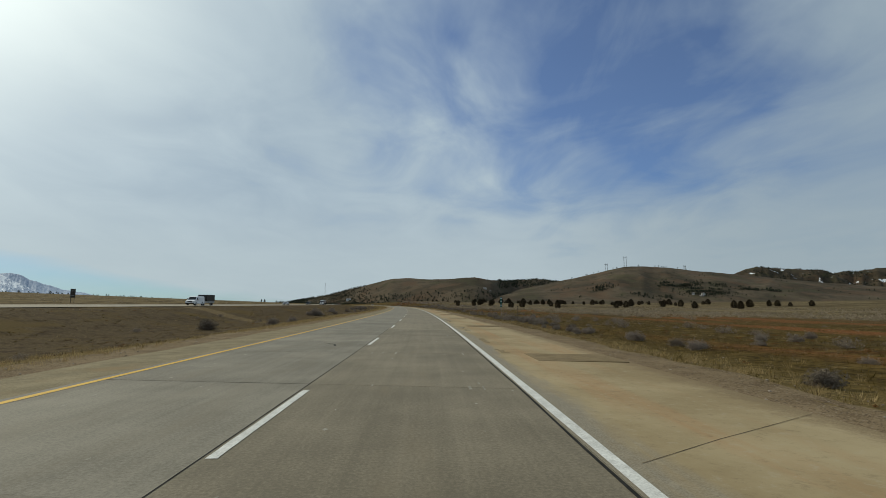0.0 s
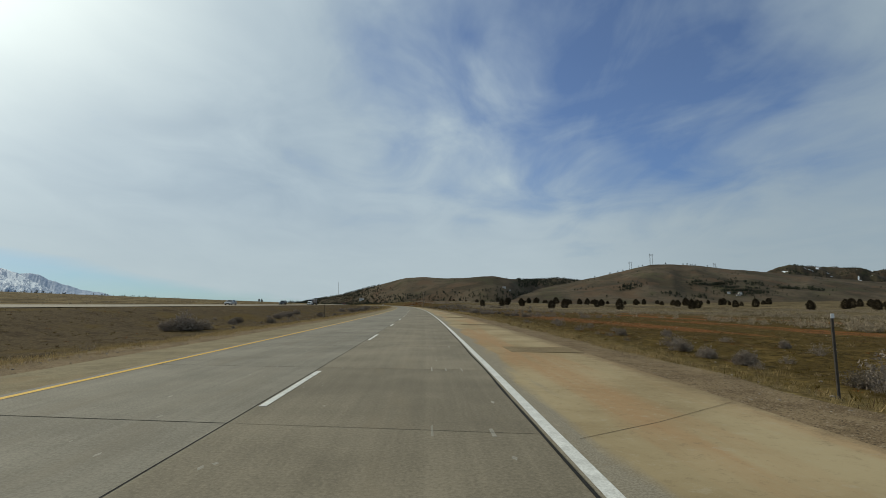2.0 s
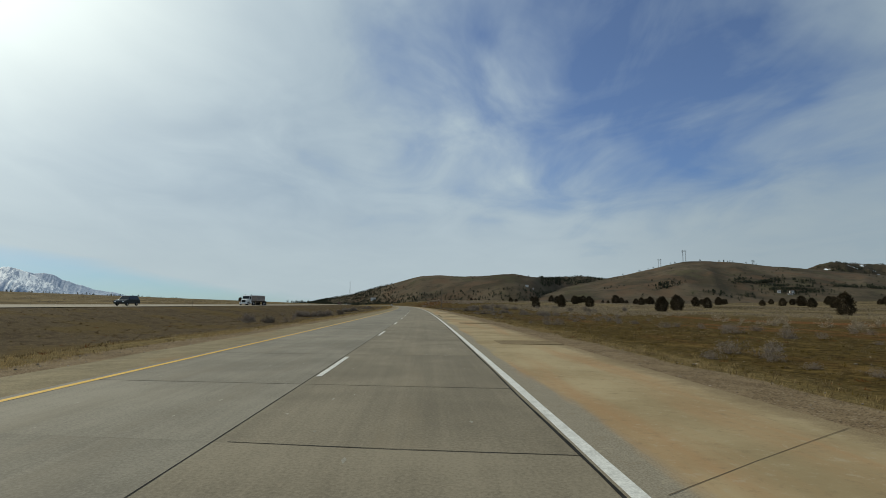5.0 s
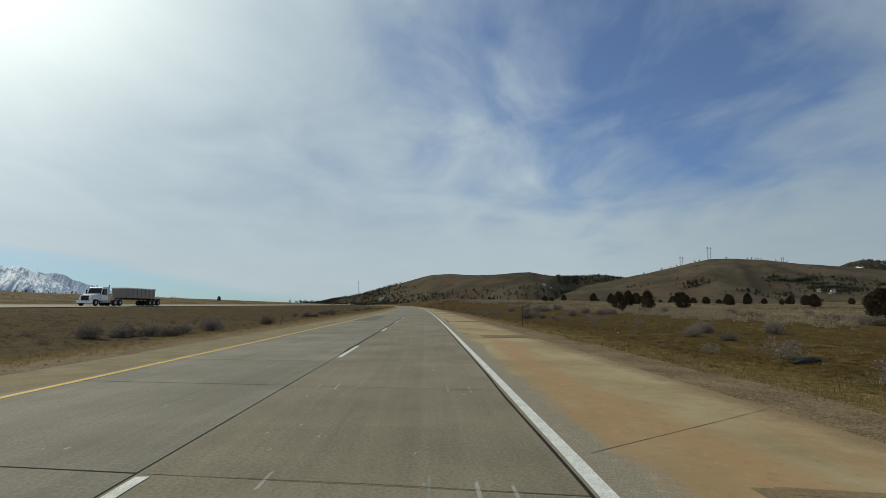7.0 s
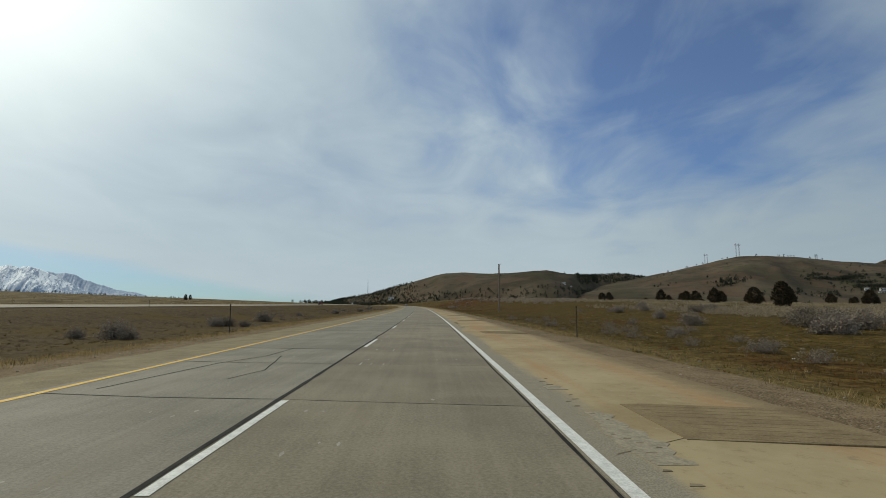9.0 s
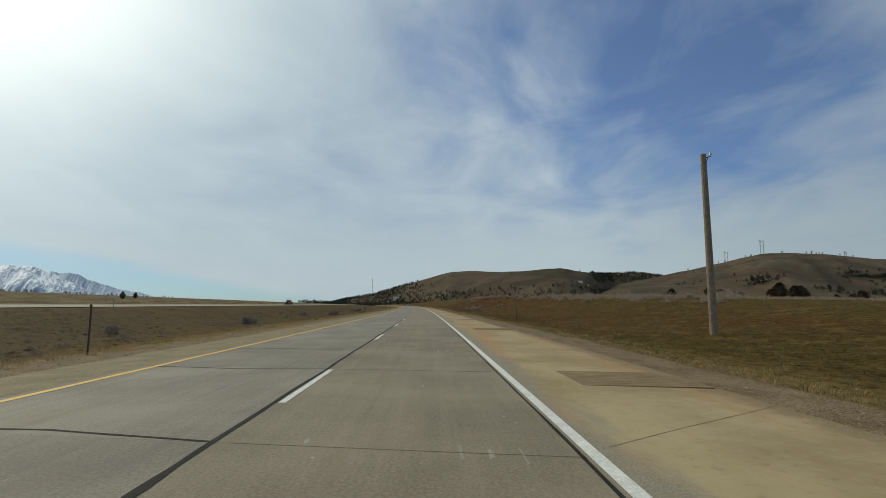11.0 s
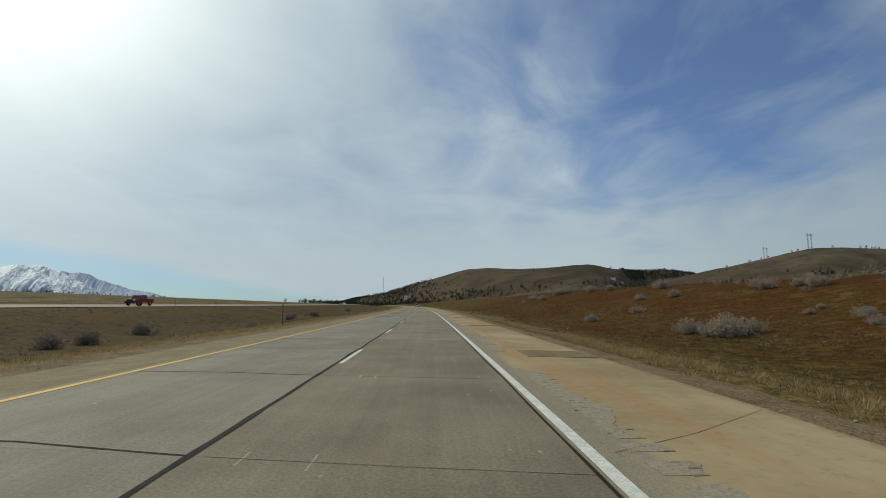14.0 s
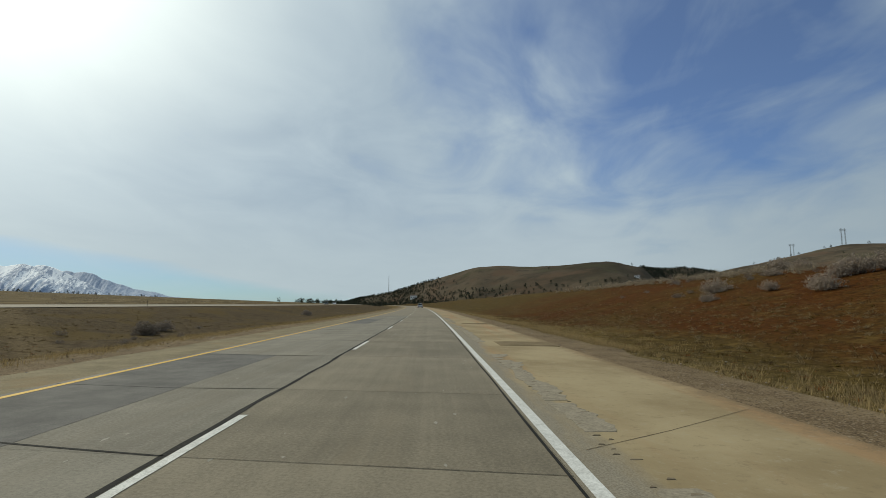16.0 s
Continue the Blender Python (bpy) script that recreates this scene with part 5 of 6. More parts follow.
    for v, f in small:
        # broader sprigs, as these stand farther off
        c = v.reshape(-1, 3, 3).mean(axis=1, keepdims=True)
        v[:] = (c + (v.reshape(-1, 3, 3) - c) * 2.0).reshape(-1, 3)
    join_scatter("sagebrush_mounds", small, mounds, M_FLAT, "small grey sagebrush mounds on the plain", "shrubs")
    join_scatter("sagebrush_flats", light, spots, M_FLAT, "pale grey sagebrush covering the flats", "shrubs")


def crown(rng, clumps, per):
    """A juniper crown: many small sprays round an uneven egg."""
    v, f = [], []
    for i in range(clumps):
        a, e = rng.uniform(0, math.tau), rng.uniform(-0.95, 1.0)
        z = 0.48 + 0.50 * e
        wide = math.sqrt(max(0.0, 1 - e * e)) * (0.38 - 0.10 * e) * (1 + 0.28 * noise.noise((math.cos(a) * 1.4, math.sin(a) * 1.4, e * 1.7 + clumps)))
        r = wide * rng.uniform(0.55, 1.06)
        c = Vector((r * math.cos(a), r * math.sin(a), z))
        for j in range(per):
            p = c + Vector((rng.gauss(0, 0.035), rng.gauss(0, 0.035), rng.gauss(0, 0.035)))
            q = (Vector((math.cos(a), math.sin(a), 0.6)) + Vector((rng.gauss(0, 0.6), rng.gauss(0, 0.6), rng.gauss(0, 0.6)))).normalized() * rng.uniform(0.04, 0.09)
            w = Vector((rng.gauss(0, 1), rng.gauss(0, 1), rng.gauss(0, 1))).normalized() * rng.uniform(0.022, 0.045)
            n = len(v)
            v += [tuple(p - w), tuple(p + w), tuple(p + q)]
            f.append((n, n + 1, n + 2))
    return np.array(v), np.array(f)


def far_crown(rng, clumps):
    """A small dense crown of broad sprays, for trees far off."""
    v, f = [], []
    for i in range(clumps):
        a, e = rng.uniform(0, math.tau), rng.uniform(-0.9, 1.0)
        r = math.sqrt(max(0.05, 1 - e * e)) * 0.36 * rng.uniform(0.3, 1.0)
        c = Vector((r * math.cos(a), r * math.sin(a), 0.46 + 0.46 * e))
        q = Vector((rng.gauss(0, 1), rng.gauss(0, 1), rng.gauss(0.3, 1))).normalized() * rng.uniform(0.16, 0.30)
        w = Vector((rng.gauss(0, 1), rng.gauss(0, 1), rng.gauss(0, 1))).normalized() * rng.uniform(0.09, 0.17)
        n = len(v)
        v += [tuple(c - w), tuple(c + w), tuple(c + q)]
        f.append((n, n + 1, n + 2))
    return np.array(v), np.array(f)


def trunk_mesh(rng):
    bm = bmesh.new()
    for ax, ay, h, r in ((0, 0, 0.85, 0.035), (0.12, 0.05, 0.5, 0.018), (-0.1, 0.09, 0.55, 0.018), (0.03, -0.13, 0.5, 0.016)):
        prev = None
        for i in range(6):
            k = i / 5
            ring = [bm.verts.new((ax * k + r * (1 - 0.8 * k) * math.cos(t), ay * k + r * (1 - 0.8 * k) * math.sin(t), -0.02 + h * k)) for t in [j * math.tau / 6 for j in range(6)]]
            if prev:
                for j in range(6):
                    bm.faces.new((prev[j], prev[(j + 1) % 6], ring[(j + 1) % 6], ring[j]))
            prev = ring
    return bm


def grow_junipers():
    rng = random.Random(31)
    kinds = []
    for i in range(4):
        me = to_mesh("crown", crown(rng, 560, 5), M_JUNIPER)
        bm = trunk_mesh(rng)
        tm = bpy.data.meshes.new("trunk")
        bm.to_mesh(tm)
        bm.free()
        tm.materials.append(M_BARK)
        kinds.append((me, tm))

    def tree(s, u, h, wide=1.0, k=None):
        k = rng.randrange(4) if k is None else k
        p = on_road(s, u)
        ob = new("juniper_tree")
        ob.matrix_world = pose(p.x, p.y, ground_z(s, u) - 0.1, 0, 0, rng.uniform(0, 360)) @ Matrix.Diagonal((h * wide, h * wide, h, 1))
        for name, me in zip(("crown", "trunk"), kinds[k]):
            c = new(name, me)
            c.parent = ob
        tagged(ob, "dark green bushy juniper on the sage flats", "tree", "junipers on the flats")

    for s, u, h, w in (
        (400, 222.7, 5.5, 1.0), (404, 214, 5.0, 1.0), (373.4, 133, 4.6, 1.0), (325.3, 83, 4.4, 1.1), (276.8, 98.4, 5.0, 0.85), (372.8, 235.8, 5.0, 1.0),
        (355.6, 49.6, 4.3, 0.85), (374.3, 66.5, 5.0, 0.85), (386.2, 84.2, 4.8, 1.0), (460.3, 95.8, 4.4, 1.0), (417.3, 82.2, 5.4, 0.85), (456.5, 106.1, 5.0, 1.1), (335.9, 95, 5.2, 1.0),
    ):
        tree(s, u, h, w)
    for s, u, h, w in (
        (514.4, 247.6, 6.0, 1.1), (454.5, 258.2, 6.5, 1.1), (459, 249, 5.0, 1.1), (532.4, 361.9, 7, 1.1), (536.5, 420.6, 7, 1.1), (300, 150, 4.5, 0.9), (330, 175, 4.8, 1.1), (420, 160, 5.0, 1.0), (440, 140, 4.4, 1.0), (480, 170, 5.2, 1.1),
    ):
        tree(s, u, h, w)
    for s, u, h, w in (
        (505, 130, 4.5, 1.0), (530, 118, 5.0, 1.0), (560, 150, 5.4, 1.1), (590, 210, 5.8, 1.0), (620, 260, 6, 1.0), (640, 190, 5.4, 1.0), (300, 240, 5.2, 1.0), (340, 290, 6.0, 1.1), (255, 205, 4.5, 1.0), (262, 180, 4.2, 1.0),
        (238, 190, 4.4, 0.8), (610, 130, 5.0, 1.0), (505, 78, 3.0, 1.2), (508, 83, 2.2, 1.3), (690, 300, 6.2, 1.0), (720, 240, 6, 1.1), (580, 300, 6, 1.0),
        (700, 90, 4.0, 1.0), (760, 110, 4.4, 1.0), (800, 140, 4.8, 1.0), (830, 100, 4.2, 1.1), (631.6, -136, 3.4, 0.75), (658, -143.4, 3.2, 0.75),
    ):
        tree(s, u, h, w)
    for _ in range(46):
        s, u = rng.uniform(380, 950), rng.uniform(150, 430)
        tree(s, u, rng.uniform(3.6, 6.2), rng.uniform(0.85, 1.2))

    # woods on the hills and along the far left skyline, too many to count
    small = [far_crown(rng, 28) for _ in range(5)]
    spots = []

    def wood(verts, row, count, pick, h0, h1):
        n = len(verts) // row
        k = 0
        while k < count:
            i, j = rng.uniform(0, n - 1.01), rng.uniform(0, row - 1.01)
            if not pick(i / n, -1 + 2 * j / (row - 1)):
                continue
            a, b = Vector(verts[int(i) * row + int(j)]), Vector(verts[(int(i) + 1) * row + int(j) + 1])
            p = a.lerp(b, rng.random())
            spots.append((p.x, p.y, p.z - 0.6, rng.uniform(h0, h1), rng.uniform(0, 6.28), rng.randrange(5)))
            k += 1

    clump = lambda i, v, f, o: noise.noise((i * f, v * f * 0.35, o))
    wood(verts_a, row_a, 2600, lambda i, v: v < 0.1 and ((i < 0.33 and clump(i, v, 16, 1) > -0.15) or (0.33 <= i and v < -0.62) or (0.70 < i and v > -0.35 and clump(i, v, 14, 2) > -0.1) or clump(i, v, 22, 3) > 0.55), 4, 7.5)
    wood(verts_a, row_a, 1500, lambda i, v: i < 0.36 and v < 0.03, 3, 6.5)
    wood(verts_a, row_a, 900, lambda i, v: i > 0.62 and -0.4 < v < 0.03, 4, 7)
    wood(verts_b, row_b, 170, lambda i, v: v < 0.02 and ((clump(i, v, 20, 4) > 0.22 and v < -0.2) or (abs(v) < 0.02 and clump(i, v, 30, 9) > 0.45) or (i > 0.55 and -0.62 < v < -0.42 and clump(i, v, 12, 5) > 0.0)), 4, 7)
    wood(verts_c, row_c, 2600, lambda i, v: v < 0.05 and clump(i, v, 14, 6) > -0.05, 5, 8)
    for _ in range(2300):
        s, u = rng.uniform(300, 2600), -rng.uniform(420, 1900)
        p = on_road(s, u)
        if noise.noise((s * 0.004, u * 0.01, 4)) > -0.1:
            spots.append((p.x, p.y, ground_z(s, u) - 0.4, rng.uniform(2.2, 5.2), rng.uniform(0, 6.28), rng.randrange(5)))
    # brush in the folds of the long hill
    for cx, cy, n in ((762, 1440, 14), (805, 1432, 16), (832, 1425, 10), (525, 1360, 14), (548, 1375, 8), (900, 1500, 10), (955, 1480, 12), (1024, 1430, 20), (1095, 1425, 14), (690, 1300, 8), (620, 1290, 9)):
        for _ in range(3 * n):
            x, y = rng.gauss(cx, 15), rng.gauss(cy, 8)
            spots.append((x, y, lowest(verts_b, x, y) - 0.6, rng.uniform(4, 10), rng.uniform(0, 6.28), rng.randrange(5)))
    # trees round the houses, and lone ones on the skyline
    for _ in range(330):
        x, y = rng.gauss(850, 46), rng.gauss(1372, 24)
        spots.append((x, y, lowest(verts_b, x, y) - 0.5, rng.uniform(4, 8), rng.uniform(0, 6.28), rng.randrange(5)))
    for x in (607, 664, 668, 696, 715, 776, 791, 880, 947, 962, 975, 983, 992, 1040, 1075):
        spots.append((x, 1858, lowest(verts_b, x, 1858) - 1.0, rng.uniform(6, 9.5), rng.uniform(0, 6.28), rng.randrange(5)))
    for _ in range(700):
        s, u = rng.uniform(1250, 2100), rng.uniform(-160, 260)
        p = on_road(s, u)
        spots.append((p.x, p.y, ground_z(min(s, 1200), u) - 0.5, rng.uniform(4, 8), rng.uniform(0, 6.28), rng.randrange(5)))
    join_scatter("far_woods", small, spots, M_WOODS, "dark junipers scattered over the hills and skyline", "woods")


def strew_stones():
    rng = random.Random(41)
    shapes = []
    for i in range(4):
        bm = bmesh.new()
        bmesh.ops.create_icosphere(bm, subdivisions=1, radius=1.0)
        for v in bm.verts:
            v.co *= 1 + rng.uniform(-0.25, 0.25)
            v.co.z *= 0.6
        shapes.append((np.array([tuple(v.co) for v in bm.verts]), np.array([[v.index for v in f.verts] for f in bm.faces])))
        bm.free()
    spots = []
    for _ in range(9500):
        s = rng.uniform(-6, 600)
        right = rng.random() < 0.65
        u = 6.75 + 2.1 * rng.random() ** 0.7 if right else -rng.uniform(6.0, 7.6)
        z = -0.035 - 0.04 * max(0, abs(u) - 7.2)
        p = on_road(s, u)
        spots.append((p.x, p.y, z, 0.009 + 0.026 * rng.random() ** 2.5, rng.uniform(0, 6.28), rng.randrange(4)))
    for _ in range(1500):
        s, u = rng.uniform(-6, 620), rng.uniform(9, 36)
        p = on_road(s, u)
        spots.append((p.x, p.y, ground_z(s, u), rng.uniform(0.015, 0.06), rng.uniform(0, 6.28), rng.randrange(4)))
    join_scatter("stones", shapes, spots, M_STONE, "loose pale stones on the verge and bare soil", "stones")


lane_dashes()
road_details()
grow_sage()
grow_junipers()
grow_grass()
strew_stones()


# ---- roadside furniture ----
def box(bm, x0, x1, y0, y1, z0, z1, bevel=0.0):
    vs = [bm.verts.new(p) for p in ((x0, y0, z0), (x1, y0, z0), (x1, y1, z0), (x0, y1, z0), (x0, y0, z1), (x1, y0, z1), (x1, y1, z1), (x0, y1, z1))]
    fs = [bm.faces.new([vs[i] for i in q]) for q in ((3, 2, 1, 0), (4, 5, 6, 7), (0, 1, 5, 4), (1, 2, 6, 5), (2, 3, 7, 6), (3, 0, 4, 7))]
    if bevel:
        es = list({e for f in fs for e in f.edges})
        bmesh.ops.bevel(bm, geom=es, offset=bevel, segments=2, affect="EDGES", profile=0.6)
    return bm


def tube(bm, a, b, r0, r1, n=8):
    a, b = Vector(a), Vector(b)
    q = (b - a).to_track_quat("Z", "Y")
    rings = []
    for p, r in ((a, r0), (b, r1)):
        rings.append([bm.verts.new(p + q @ Vector((r * math.cos(t), r * math.sin(t), 0))) for t in [i * math.tau / n for i in range(n)]])
    for i in range(n):
        bm.faces.new((rings[0][i], rings[0][(i + 1) % n], rings[1][(i + 1) % n], rings[1][i]))
    bm.faces.new(rings[1])
    bm.faces.new(rings[0][::-1])
    return bm


def delineator(s, u, height=1.4, lean=0.0, tip="", broken=False):
    """A flanged steel post with a small reflector plate."""
    m = along(s, u, ground_z(s, u) if abs(u) > 7.6 else -0.1) @ pose(0, 0, 0, 0, lean, 0)
    ob = thing("delineator_post", m, "dark leaning broken steel marker post in the verge" if broken else "dark steel marker post standing in the verge", "post", "roadside marker posts")
    bm = bmesh.new()
    box(bm, -0.02, 0.02, -0.004, 0.004, -0.2, height)
    box(bm, -0.02, -0.013, 0.004, 0.022, -0.2, height)
    box(bm, 0.013, 0.02, 0.004, 0.022, -0.2, height)
    part("post", bm, M_STEEL, ob)
    if tip:
        bm = bmesh.new()
        box(bm, -0.034, 0.034, -0.014, -0.005, height - 0.06, height + 0.02, 0.004)
        part("reflector", bm, M_LAMP if tip == "white" else M_STEEL, ob, "small white reflector plate" if tip == "white" else "small dark reflector plate")


for s, u, tip in ((34.8, 8.9, "dark"), (79.0, 9.3, "white"), (157.0, 9.0, "dark"), (279.0, 8.7, "dark"), (339.0, 8.7, "dark"), (425.7, 9.3, "dark")):
    delineator(s, u, 1.42, tip=tip)
for s, u in ((82.5, -8.0), (121.0, -8.0), (160.0, -8.0), (342.0, -7.8), (402.0, -7.8), (464.5, -7.5), (526.0, -7.9)):
    delineator(s, u, 1.42, tip="dark")
delineator(282.3, -8.0, 0.6, 14, broken=True)
delineator(465.0, 9.8, 0.4, 4, broken=True)


def milepost(s, u):
    """Stacked green route panels, on a tall square post."""
    ob = thing("milepost_sign", along(s, u, ground_z(s, u), 8) @ Matrix.Diagonal((1.2, 1.2, 1.32, 1)), "tall galvanised post with stacked dark green marker panels", "road sign")
    bm = bmesh.new()
    box(bm, -0.02, 0.02, -0.02, 0.02, -0.3, 2.05, 0.005)
    part("post", bm, M_GALV, ob)
    for z0, z1, w in ((1.06, 1.50, 0.115), (1.52, 1.86, 0.13), (1.88, 2.12, 0.13)):
        bm = bmesh.new()
        box(bm, -w, w, -0.036, -0.030, z0, z1, 0.002)
        panel = part("panel", bm, M_GREEN, ob, "dark green marker panel")
        bm = bmesh.new()
        n = 3 if z1 - z0 > 0.5 else 1
        for i in range(n):
            zc = z0 + (z1 - z0) * (i + 0.5) / n
            box(bm, -w * 0.5, w * 0.5, -0.041, -0.037, zc - 0.05, zc + 0.05)
        part("lettering_bar", bm, M_CARWHITE, panel, "plain white bars of lettering")
    bm = bmesh.new()
    for z in (1.0, 1.45, 1.6, 1.8, 1.95, 2.05):
        tube(bm, (0, -0.05, z), (0, 0.035, z), 0.008, 0.008, 6)
    part("bolts", bm, M_GALV, ob)


milepost(67.0, 13.6)
for s in (216.0, 277.0, 338.0, 399.0, 460.0, 521.0, 582.0, 643.0):
    delineator(s, -42.4, 1.15, tip="dark")


def sign_back(s, u):
    """A narrow sign for the other direction, seen from behind and nearly edge-on."""
    ob = thing("marker_sign", along(s, u, ground_z(s, u), 25), "dark narrow road sign seen from behind beyond the far carriageway", "road sign")
    for x in (-0.3, 0.3):
        part("post", box(bmesh.new(), x - 0.04, x + 0.04, -0.04, 0.04, -0.3, 2.9, 0.01), M_STEEL, ob)
    part("panel", box(bmesh.new(), -0.45, 0.45, 0.045, 0.06, 1.1, 3.0, 0.005), M_STEEL, ob, "dark back of a sign panel")
    part("stiffener", box(bmesh.new(), -0.4, 0.4, 0.02, 0.044, 1.5, 1.58), M_GALV, ob)
    part("stiffener", box(bmesh.new(), -0.4, 0.4, 0.02, 0.044, 2.5, 2.58), M_GALV, ob)


sign_back(109.0, -70.0)


def utility_pole(s, u, h):
    ob = thing("utility_pole", along(s, u, ground_z(s, u)), "weathered wooden utility pole with an insulator bracket", "pole")
    bm = bmesh.new()
    tube(bm, (0, 0, -0.5), (0.05, 0, h), 0.20, 0.14, 12)
    part("pole", bm, M_WOOD, ob)
    bm = bmesh.new()
    tube(bm, (0.05, 0, h - 0.25), (0.45, 0, h - 0.1), 0.03, 0.03, 6)
    tube(bm, (0.05, 0, h - 0.8), (0.32, 0, h - 0.15), 0.015, 0.015, 6)
    part("bracket", bm, M_STEEL, ob)
    bm = bmesh.new()
    for k, r in ((0.0, 0.05), (0.08, 0.07), (0.16, 0.05)):
        tube(bm, (0.45, 0, h - 0.1 + k), (0.45, 0, h - 0.04 + k), r, r * 0.8, 8)
    part("insulator", bm, M_CARGREY, ob)
    bm = bmesh.new()
    tube(bm, (-0.12, 0, 0.0), (-0.06, 0, 2.6), 0.03, 0.03, 6)
    part("conduit", bm, M_GALV, ob)


utility_pole(412.0, 17.2, 9.6)


def lattice_column(parent, x, h, w, r):
    """A slim square lattice column of a portal pylon: its four chords and their lacing."""
    at = lambda i, k: Vector((x + w * (1, -1, -1, 1)[i] * (1 - 0.3 * k), w * (1, 1, -1, -1)[i] * (1 - 0.3 * k), h * k))
    bm = bmesh.new()
    for i in range(4):
        tube(bm, at(i, 0) - Vector((0, 0, 3)), at(i, 1), r, r, 5)
    column = part("column", bm, M_GALV, parent)
    bm = bmesh.new()
    for n in range(12):
        for i in range(4):
            j = (i + 1) % 4
            tube(bm, at(i, n / 12), at(j, (n + 1) / 12), r * 0.6, r * 0.6, 4)
    part("lacing", bm, M_GALV, column)


def pylon(x, y, z, h, turn, columns=2):
    """A portal pylon: slim lattice columns under one long truss beam, with hanging insulator strings."""
    ob = thing("power_pylon", pose(x, y, z, 0, 0, turn), "grey steel portal power pylon over the hill crest", "pylon", "power pylons")
    gap, r = h * 0.27, h * 0.0042
    xs = [gap * (k - (columns - 1) / 2) for k in range(columns)]
    for cx in xs:
        lattice_column(ob, cx, h, h * 0.022, r)
    reach = xs[-1] + h * (0.12 if columns > 1 else 0.16)
    bm = bmesh.new()
    for k, half in ((0.86, 0.95), (0.93, 1.0)):
        for dy in (-h * 0.015, h * 0.015):
            tube(bm, (-reach * half, dy, h * k), (reach * half, dy, h * k), r, r, 5)
    n = 10
    for k in range(n):
        a, b = -reach + 2 * reach * k / n, -reach + 2 * reach * (k + 1) / n
        tube(bm, (a, 0, h * (0.86 if k % 2 else 0.93)), (b, 0, h * (0.93 if k % 2 else 0.86)), r * 0.7, r * 0.7, 4)
    part("cross_beam", bm, M_GALV, ob)
    for k in (-0.95, 0.0, 0.95):
        bm = bmesh.new()
        tube(bm, (reach * k, 0, h * 0.86), (reach * k, 0, h * 0.79), r * 0.9, r * 0.9, 6)
        part("insulator", bm, M_GALV, ob)


def mast(x, y, z, h):
    ob = thing("radio_mast", pose(x, y, z), "thin grey lattice radio mast on the ridge", "mast")
    bm = bmesh.new()
    for i in range(3):
        a = i * math.tau / 3
        tube(bm, (1.6 * math.cos(a), 1.6 * math.sin(a), -4), (0.5 * math.cos(a), 0.5 * math.sin(a), h), 0.3, 0.22, 5)
    part("legs", bm, M_GALV, ob)
    bm = bmesh.new()
    for k in range(24):
        a, b = k * math.tau / 3, (k + 1) * math.tau / 3
        r0, r1 = 1.6 - 1.1 * k / 24, 1.6 - 1.1 * (k + 1) / 24
        tube(bm, (r0 * math.cos(a), r0 * math.sin(a), h * k / 24), (r1 * math.cos(b), r1 * math.sin(b), h * (k + 1) / 24), 0.15, 0.15, 4)
    part("lattice", bm, M_GALV, ob)


def house(m, w, d, h, label="small white house among dark trees on the hillside"):
    ob = thing("house", m, label, "house", "houses on the hillside")
    bm = bmesh.new()
    box(bm, -w / 2, w / 2, -d / 2, d / 2, -2, h)
    part("wall", bm, M_WALL, ob)
    bm = bmesh.new()
    e, top = 0.5, h + d * 0.28
    v = [bm.verts.new(p) for p in ((-w / 2 - e, -d / 2 - e, h - 0.1), (w / 2 + e, -d / 2 - e, h - 0.1), (w / 2 + e, d / 2 + e, h - 0.1), (-w / 2 - e, d / 2 + e, h - 0.1), (-w / 2 - e, 0, top), (w / 2 + e, 0, top))]
    for q in ((0, 1, 5, 4), (2, 3, 4, 5), (0, 4, 3), (1, 2, 5), (3, 2, 1, 0)):
        bm.faces.new([v[i] for i in q])
    roof = part("roof", bm, M_ROOF, ob)
    bm = bmesh.new()
    box(bm, w * 0.2, w * 0.2 + 0.9, 0.5, 1.4, h, top + 0.9, 0.05)
    part("chimney", bm, M_STONE, roof)
    for k in range(3):
        x = -w / 2 + w * (k + 0.7) / 3.4
        bm = bmesh.new()
        box(bm, x - 0.7, x + 0.7, -d / 2 - 0.06, -d / 2 + 0.05, h * 0.35, h * 0.75, 0.03)
        win = part("window", bm, M_CARGREY, ob)
        bm = bmesh.new()
        box(bm, x - 0.6, x + 0.6, -d / 2 - 0.09, -d / 2 - 0.065, h * 0.37, h * 0.73)
        part("pane", bm, M_GLASS, win)
    bm = bmesh.new()
    box(bm, w * 0.32, w * 0.32 + 1.0, -d / 2 - 0.07, -d / 2 + 0.04, 0, 2.1, 0.02)
    part("door", bm, M_WOOD, ob)


pylon(834, 1876, lowest(verts_b, 834, 1876) - 2, 45, 20)
pylon(1123, 1950, lowest(verts_b, 1123, 1950) - 2, 42, 32)
# hangs behind the crest, raised until its top fits the camera's view
pylon(866, 2150, 146, 44, 20)
mast(-426, 2190, lowest(verts_a, -426, 2190) - 3, 66)
for x, y, w, turn in ((811, 1330, 10, 20), (824, 1341, 8, 40), (796, 1345, 7, 0)):
    house(pose(x, y, lowest(verts_b, x, y) - 0.5, 0, 0, turn - 30), w, 7, 4.5)
for x, y, w in ((200, 1430, 9), (216, 1434, 6)):
    house(pose(x, y, lowest(verts_a, x, y) - 0.5, 0, 0, -10), w, 6, 4, "white house on the saddle between two hills")
house(pose(-244, 1679, lowest(verts_a, -244, 1679) - 0.5, 0, 0, 5), 15, 10, 7, "white house against the dark wood above the road")


